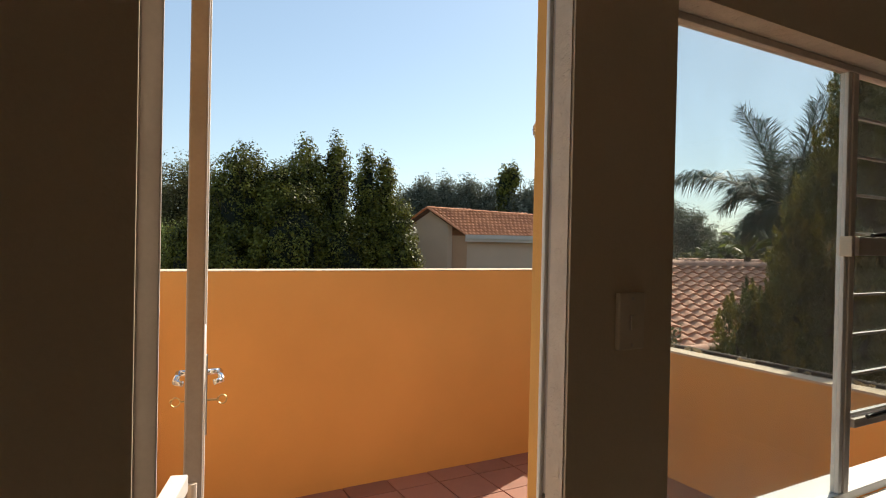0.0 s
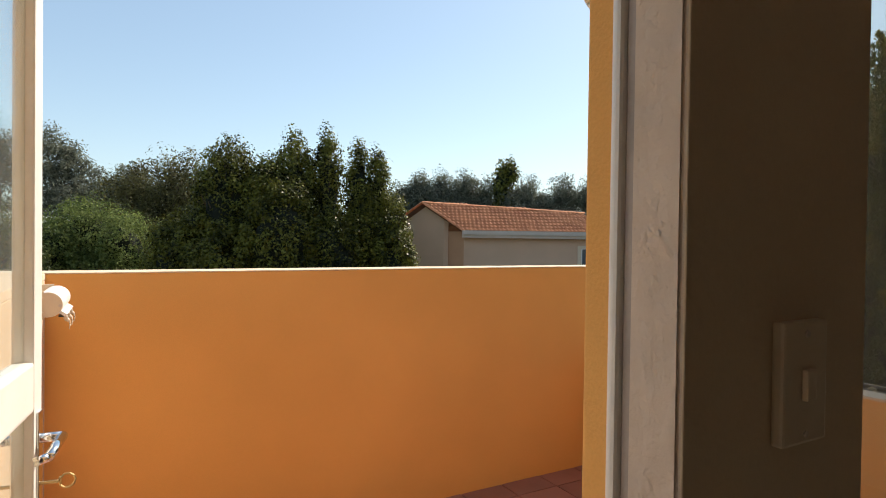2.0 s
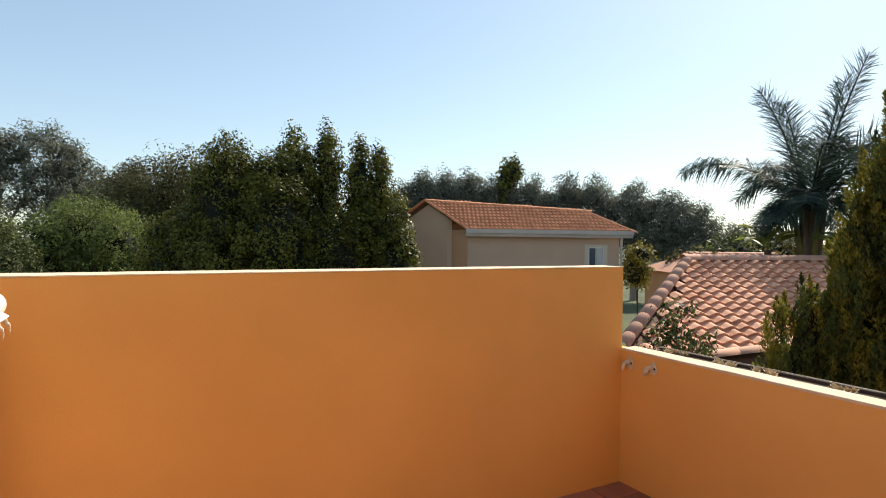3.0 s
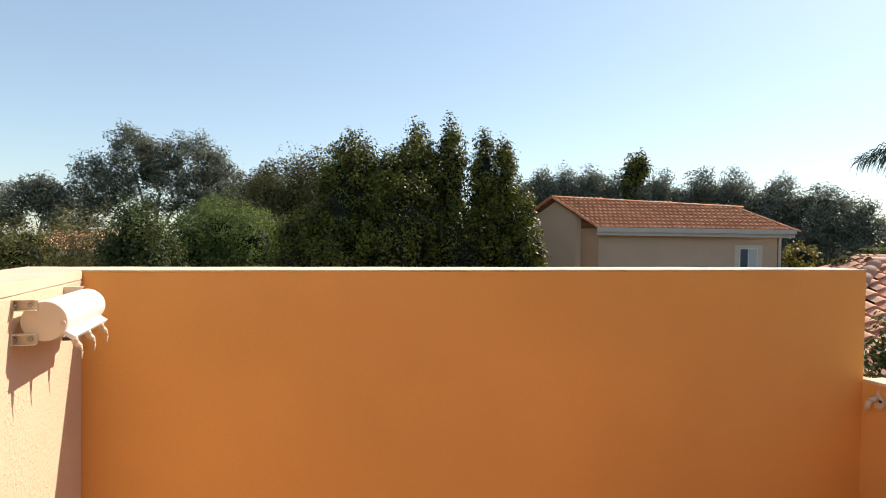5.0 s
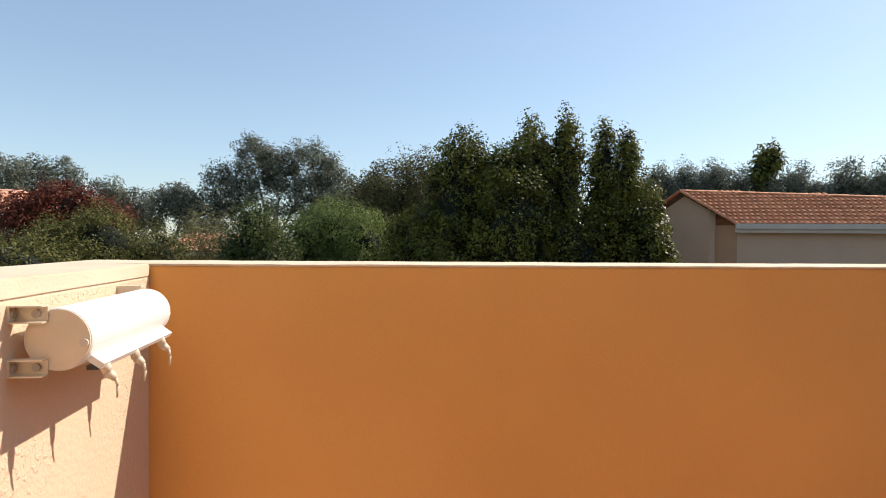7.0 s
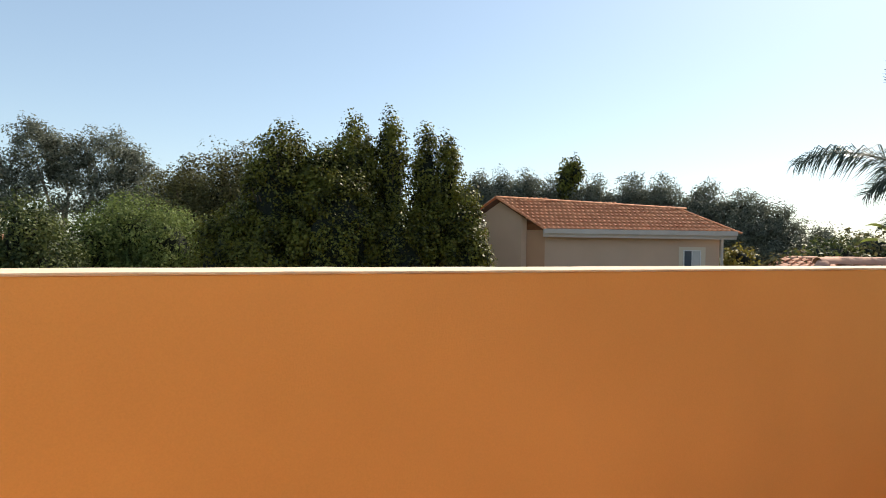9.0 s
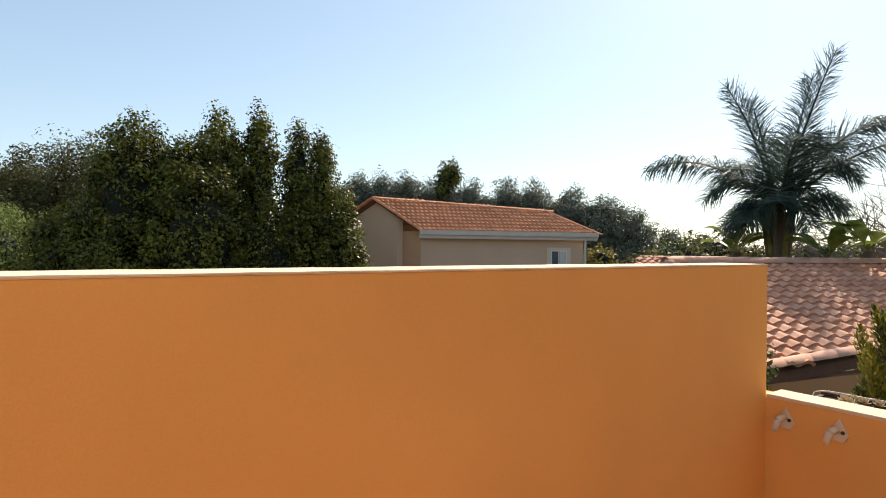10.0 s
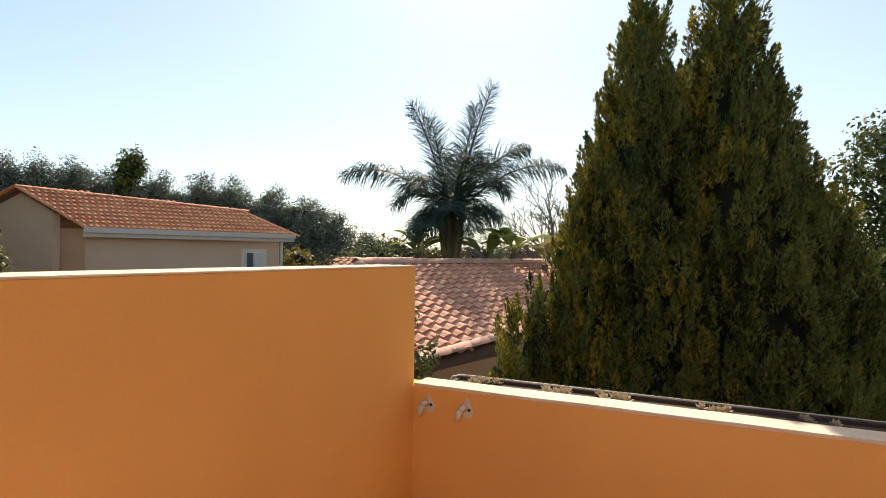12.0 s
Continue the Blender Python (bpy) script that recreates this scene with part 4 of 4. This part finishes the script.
def bare_tree(x, y, top, r, seed):
    rnd = random.Random(seed)
    t = thing("bare_tree", "leafless grey winter tree behind the palm", "tree", at=(x, y, GROUND))
    bm = bmesh.new()

    def grow(p, d, ln, rad, depth):
        q = p + d * ln
        rod(p, q, rad, rad * 0.7, 5, bm)
        if depth:
            for k in range(3):
                nd = (d + Vector((rnd.gauss(0, 0.5), rnd.gauss(0, 0.5), rnd.gauss(0.1, 0.3)))).normalized()
                grow(p.lerp(q, rnd.uniform(0.6, 1)), nd, ln * rnd.uniform(0.6, 0.8), rad * 0.6, depth - 1)

    hgt = top - GROUND
    grow(Vector((0, 0, 0)), Vector((0, 0, 1)), hgt * 0.42, 0.13, 6)
    part("branch_work", bm, TWIG, t)


bare_tree(20.3, 8.4, 3.0, 1.5, 3)
bare_tree(20.9, 7.2, 2.8, 1.5, 8)
bare_tree(21.5, 7.8, 3.0, 1.5, 12)


# ---- tiled roofs ----
def pantile(width, length, rise, mat):
    """One S-shaped tile: along +x its width, down +y its length, thickness under it."""
    vs, fs = [], []
    n = 8
    for j, y in enumerate((0.0, length)):
        for i in range(n + 1):
            u = i / n
            z = rise * (0.5 - 0.5 * math.cos(2 * math.pi * u)) ** 0.8 + (0.0 if j == 0 else 0.85 * rise)
            vs.append((u * width, y, z))
    for i in range(n):
        fs.append((i, n + 1 + i, n + 2 + i, i + 1))
    m = n + 1
    for drop in (0.0, 0.9 * rise):
        for i in range(n + 1):
            x, y, z = vs[m + i]
            vs.append((x, y, z - drop))
    for i in range(n):
        fs.append((2 * m + i, 3 * m + i, 3 * m + i + 1, 2 * m + i + 1))
    me = bpy.data.meshes.new("tile")
    me.from_pydata(vs, [], fs)
    for p in me.polygons:
        p.use_smooth = p.index < n
    me.materials.append(mat)
    return me


def cap_mesh(length, r, mat):
    vs, fs = [], []
    n = 8
    for x, k in ((0.0, 0.92), (length * 1.04, 1.0), (length * 1.04, 0.86)):
        for i in range(n + 1):
            a = math.pi * i / n
            vs.append((x, -r * k * math.cos(a), r * k * math.sin(a) * 0.8))
    m = n + 1
    for j in range(2):
        for i in range(n):
            fs.append((j * m + i, j * m + i + 1, (j + 1) * m + i + 1, (j + 1) * m + i))
    me = bpy.data.meshes.new("ridge_tile")
    me.from_pydata(vs, [], fs)
    for p in me.polygons:
        p.use_smooth = True
    me.materials.append(mat)
    return me


def cap_run(p, q, length, r, parent, mat=CAPTILE):
    p, q = Vector(p), Vector(q)
    me = cap_mesh(length, r, mat)
    d = (q - p).normalized()
    rot = d.to_track_quat("X", "Z").to_matrix().to_4x4()
    for i in range(int((q - p).length / length) + 1):
        o = new("ridge_tile", me)
        o.parent = parent
        o.matrix_basis = Matrix.Translation(p + d * length * i) @ rot @ Matrix.Rotation(0.02 * math.sin(i * 7.3), 4, "X")


def tiled_plane(origin, along, down, cols, rows, parent, inside, rise=0.05, mat=PANTILE):
    """Lays tiles from the ridge at origin: cols along, rows down; inside(u, v) in 0..1 says where there is roof."""
    a, d = Vector(along), Vector(down)
    tw, tl = a.length / cols, d.length / rows
    me = pantile(tw, tl * 1.12, rise, mat)
    up = a.cross(d).normalized()
    if up.z < 0:
        up = -up
    m = Matrix((a.normalized(), d.normalized(), up)).transposed().to_4x4()
    count = 0
    for r in range(rows):
        for c in range(cols):
            if not inside((c + 0.5) / cols, (r + 0.5) / rows):
                continue
            o = new("roof_tile", me)
            o.parent = parent
            o.matrix_basis = Matrix.Translation(Vector(origin) + a * (c / cols) + d * (r / rows) + up * 0.02) @ m @ pose(0, 0, 0, 0.5 * math.sin(c * 5.1 + r * 3.3), 0, 0.4 * math.sin(c * 2.7 + r * 9.1))
            count += 1
    return count


def plate(name, pts, thick, mat, parent, label=""):
    """A slab with the corners pts on its upper side."""
    n = len(pts)
    vs = [Vector(p) for p in pts] + [Vector(p) - Vector((0, 0, thick)) for p in pts]
    fs = [tuple(range(n)), tuple(range(2 * n - 1, n - 1, -1))] + [(i, n + i, n + (i + 1) % n, (i + 1) % n) for i in range(n)]
    return raw_mesh(name, vs, fs, mat, parent, label)


def wall_slab(name, p, q, z0, z1, thick, mat, parent, label=""):
    p, q = Vector((*p, 0)), Vector((*q, 0))
    d = (q - p).normalized()
    n = Vector((-d.y, d.x, 0)) * thick
    pts = [p, q, q + n, p + n]
    return plate(name, [(v.x, v.y, z1) for v in pts], z1 - z0, mat, parent, label)


E = Vector((0.931, -0.364, 0))


def near_house():
    h = thing("tiled_roof_house", "low orange plastered house with clay pantile roof", "house")
    R0, S = Vector((10.05, 8.42, 1.18)), Vector((-0.364, -0.931, 0))
    slope = Vector((S.x, S.y, -0.394))
    D = slope * 3.1
    start = R0 - E * 2.6
    A = E * 8.0
    cols, rows = 32, 17
    V0, V1 = Vector((7.82, 6.08, 0)), Vector((9.97, 5.56, 0))

    def inside(u, v):
        p = start + A * u + D * v
        left = (p - R0).dot(E) > -2.6 * v * 0.95 - 0.02
        e = V1 - V0
        low = e.x * (p.y - V0.y) - e.y * (p.x - V0.x) > 0.03
        return left and low

    roof = thing("roof", "", "")
    roof.parent = h
    under = [start + A * 0.0 + D, R0, R0 + E * 5.4, R0 + E * 5.4 + D * 0.7]
    def on_plane(p):
        s = (Vector((p[0], p[1], 0)) - Vector((R0.x, R0.y, 0))).dot(S)
        return Vector((p[0], p[1], R0.z - 0.394 * s))
    far = V0 + (V1 - V0) * 2.3
    nearer = V0 - (V1 - V0) * 0.75
    a, b = on_plane(nearer), on_plane(far)
    plate("roof_deck", [a, b, R0 + E * 5.4, R0, on_plane(R0 - E * 2.4 + S * 2.6)], 0.05, UNDER, h, "dark roof underside")
    tiled_plane(start, A, D, cols, rows, h, inside, 0.05)
    lift = Vector((0, 0, 0.05))
    cap_run(R0 + lift - E * 0.1, R0 + E * 5.4 + lift, 0.42, 0.13, h)
    cap_run(R0 + lift, on_plane(R0 - E * 2.4 + S * 2.6) + lift, 0.36, 0.11, h)
    cap_run(a + lift * 0.8, b + lift * 0.8, 0.46, 0.10, h)
    e = (V1 - V0).normalized()
    wall_slab("wall", (a + e * 0.1)[:2], (b - e * 0.1)[:2], GROUND, min(a.z, b.z) - 0.06, 0.2, NEARWALL, h, "orange brown plastered wall in shade")
    plate("verge_board", [a - Vector((0, 0, 0.0)), b, b + Vector((0.02, 0.05, 0)), a + Vector((0.02, 0.05, 0))], 0.18, UNDER, h, "dark verge board")
    return h


near_house()


def far_house():
    h = thing("beige_house", "beige plastered house with clay tile roof and gutter", "house")
    eL, eR = Vector((8.006, 13.132, 1.818)), Vector((11.925, 11.607, 1.818))
    apex = Vector((7.377, 14.084, 2.515))
    e = (eR - eL).normalized()
    ridge_end = Vector((11.108, 12.428, 2.314))
    A, D = eR - eL, eL - apex
    rows, cols = 9, 40
    # the ridge's end in shares of the eave's and the slope's length
    vr = (apex.z - ridge_end.z) / (apex.z - eL.z)
    ur = (ridge_end - apex - D * vr).dot(A) / A.length_squared

    def inside(u, v):
        if u < ur:
            return v > vr * u / ur - 0.03
        return v > vr + (u - ur) * (1 - vr) / (1 - ur) - 0.03

    n = Vector((e.y, -e.x, 0))
    tiled_plane(apex, A, D, cols, rows, h, inside, 0.026, FARTILE)
    plate("roof_deck", [eL, eR, ridge_end, apex], 0.04, UNDER, h)
    back = apex + (apex - eL) * 1.0
    back.z = eL.z
    backR = ridge_end + Vector((1.2, 1.0, 0))
    backR.z = eL.z
    plate("roof_back", [apex, ridge_end, backR, back], 0.04, UNDER, h)
    cap_run(apex + Vector((0, 0, 0.02)) - e * 0.03, ridge_end + Vector((0, 0, 0.02)), 0.24, 0.055, h, FARTILE)
    cap_run(ridge_end + Vector((0, 0, 0.02)), eR + Vector((0, 0, 0.02)), 0.24, 0.055, h, FARTILE)
    cap_run(apex + Vector((0, 0, 0.015)) - e * 0.02, eL + Vector((0, 0, 0.015)) - e * 0.02, 0.16, 0.055, h, FARTILE)
    cap_run(apex + Vector((0, 0, 0.015)) - e * 0.02, back + Vector((0, 0, 0.015)) - e * 0.02, 0.16, 0.055, h, FARTILE)
    g0, g1 = eL - e * 0.02 + n * 0.03, eR + e * 0.06 + n * 0.03
    plate("gutter", [g0 + Vector((0, 0, 0.005)), g1 + Vector((0, 0, 0.005)), g1 + n * 0.08 + Vector((0, 0, 0.005)), g0 + n * 0.08 + Vector((0, 0, 0.005))], 0.10, GUTTER, h, "pale painted gutter")
    plate("fascia", [g0 + Vector((0, 0, -0.005)), g1 + Vector((0, 0, -0.005)), g1 + n * 0.02 + Vector((0, 0, -0.005)), g0 + n * 0.02 + Vector((0, 0, -0.005))], 0.17, GUTTER, h)
    # walls, set back under the eave
    wl, wr = eL - n * 0.14 + e * 0.06, eR - n * 0.14 - e * 0.22
    wall_slab("front_wall", wl[:2], wr[:2], GROUND, eL.z - 0.04, 0.16, FARWALL, h)
    gd = (apex - eL)
    gd.z = 0
    gdir = gd.normalized()
    s0 = wl + e * 0.0
    k0 = s0 + gdir * 0.66
    # tan here carries the light that sets this return off from the gable
    wall_slab("side_return", k0[:2], s0[:2], GROUND, eL.z - 0.02, 0.12, RETURN, h, "plastered return wall, its different light put in as tan")
    ga, gb = eL + e * 0.10 + gdir * 0.64, eL + e * 0.10 + gd * 2.0
    top = eL + e * 0.10 + gd
    zt = apex.z - 0.06
    zs = eL.z + (apex.z - eL.z) * 0.64 / gd.length - 0.06
    t = e * 0.12
    pts = [Vector((ga.x, ga.y, GROUND)), Vector((ga.x, ga.y, zs)), Vector((top.x, top.y, zt)), Vector((gb.x, gb.y, eL.z - 0.06)), Vector((gb.x, gb.y, GROUND))]
    vs = pts + [p + t for p in pts]
    fs = [(0, 1, 2, 3, 4), (9, 8, 7, 6, 5)] + [(i, 5 + i, 5 + (i + 1) % 5, (i + 1) % 5) for i in range(5)]
    raw_mesh("gable_wall", vs, fs, FARWALL, h, "shaded beige gable wall")
    # window with pale surround
    c = wr - e * 0.62
    def onwall(u0, u1, z0, z1, out, thick, name, mat, parent, label=""):
        p, q = c + e * u0 + n * out, c + e * u1 + n * out
        return plate(name, [Vector((v.x, v.y, z1)) for v in (p, q, q - n * thick, p - n * thick)], z1 - z0, mat, parent, label)
    w = onwall(-0.30, 0.30, 0.9, 1.47, 0.012, 0.012, "window", CREAM, h, "pale plaster window surround")
    onwall(-0.21, 0.19, 0.95, 1.40, 0.02, 0.006, "pane", DARKPANE, w, "dark window pane")
    onwall(-0.21, -0.185, 0.95, 1.40, 0.03, 0.01, "frame", WHITE, w)
    onwall(-0.02, 0.0, 0.95, 1.40, 0.03, 0.01, "frame", WHITE, w)
    onwall(0.165, 0.19, 0.95, 1.40, 0.03, 0.01, "frame", WHITE, w)
    onwall(-0.21, 0.19, 1.38, 1.40, 0.032, 0.01, "frame", WHITE, w)
    onwall(0.01, 0.16, 0.95, 1.38, 0.024, 0.003, "curtain", CURTAIN, w, "pale blue curtain behind glass")
    d = wr + e * 0.03 + n * 0.05
    part("downpipe", rod((d.x, d.y, GROUND), (d.x, d.y, eL.z - 0.1), 0.03), GUTTER, h)
    return h


far_house()


def small_house(name, label, c, w, d, z_eave, z_ridge, turn, wall):
    """A far house of which the roof shows above the bushes."""
    h = thing(name, label, "house")
    pts = [(-w, -d), (w, -d), (w, d), (-w, d)]
    part("wall", box(-w * 0.92, w * 0.92, -d * 0.9, d * 0.9, GROUND, z_eave), wall, h)
    part("gutter", box(-w, w, -d - 0.08, -d, z_eave - 0.1, z_eave + 0.02), WHITE, h)
    a = Vector((-w * 0.6, 0, z_ridge))
    dn = Vector((0, -d, z_eave - z_ridge))
    def inside(u, v):
        x = -w + 2 * w * u
        return abs(x) < w * (0.6 + 0.4 * v)
    org = Vector((-w, 0, z_ridge))
    rows, cols = 7, 18
    tiled_plane(org, Vector((2 * w, 0, 0)), dn, cols, rows, h, inside, 0.05)
    raw_mesh("roof_deck", [(-w, -d, z_eave), (w, -d, z_eave), (w * 0.6, 0, z_ridge), (-w * 0.6, 0, z_ridge), (-w, d, z_eave), (w, d, z_eave)], [(0, 1, 2, 3), (3, 2, 5, 4), (1, 5, 2), (0, 3, 4)], PANTILE, h)
    cap_run((-w * 0.6, 0, z_ridge + 0.03), (w * 0.6, 0, z_ridge + 0.03), 0.4, 0.1, h)
    h.matrix_world = pose(*c, 0, 0, 0) @ pose(0, 0, 0, 0, 0, turn)
    return h


small_house("tiled_roof_house", "far white house with orange tile roof", (-16.2, 29.0, 0), 3.0, 2.6, 2.3, 3.35, 25, CREAM)
small_house("tiled_roof_house", "far house roof among the bushes", (-5.4, 25.5, 0), 1.5, 1.5, 0.9, 1.5, 10, NEARWALL)
small_house("tiled_roof_house", "far red tiled roof past the parapet", (18.5, 13.5, 0), 2.4, 1.6, 0.6, 1.15, -25, NEARWALL)
small_house("tiled_roof_house", "tiled roof house behind the palm", (19.5, 6.2, 0), 2.2, 1.8, 0.8, 1.45, -22, NEARWALL)
small_house("tiled_roof_house", "orange walled house beyond the conifer", (16.0, -1.2, 0), 2.2, 2.2, 0.55, 1.3, -85, NEARWALL)


# ---- balcony floor tiles, last ----
def floor_tiles():
    floor = bpy.data.objects["floor_balcony"]
    s, gap = 0.30, 0.007
    bm = box(0, s - gap, 0, s - gap, -0.012, 0.0)
    bmesh.ops.bevel(bm, geom=[e for e in bm.edges if e.verts[0].co.z > -0.001 and e.verts[1].co.z > -0.001], offset=0.002, segments=1, affect="EDGES")
    me = mesh_of("tile", bm, TERRA)
    for i in range(11):
        for j in range(9):
            x, y = XL + i * s, YO + j * s
            if x + s > XR + 0.31 or y + s > YF + 0.2:
                continue
            o = new("tile", me)
            o.parent = floor
            o.location = (x, y, 0.0006 * math.sin(i * 3 + j * 5))


floor_tiles()
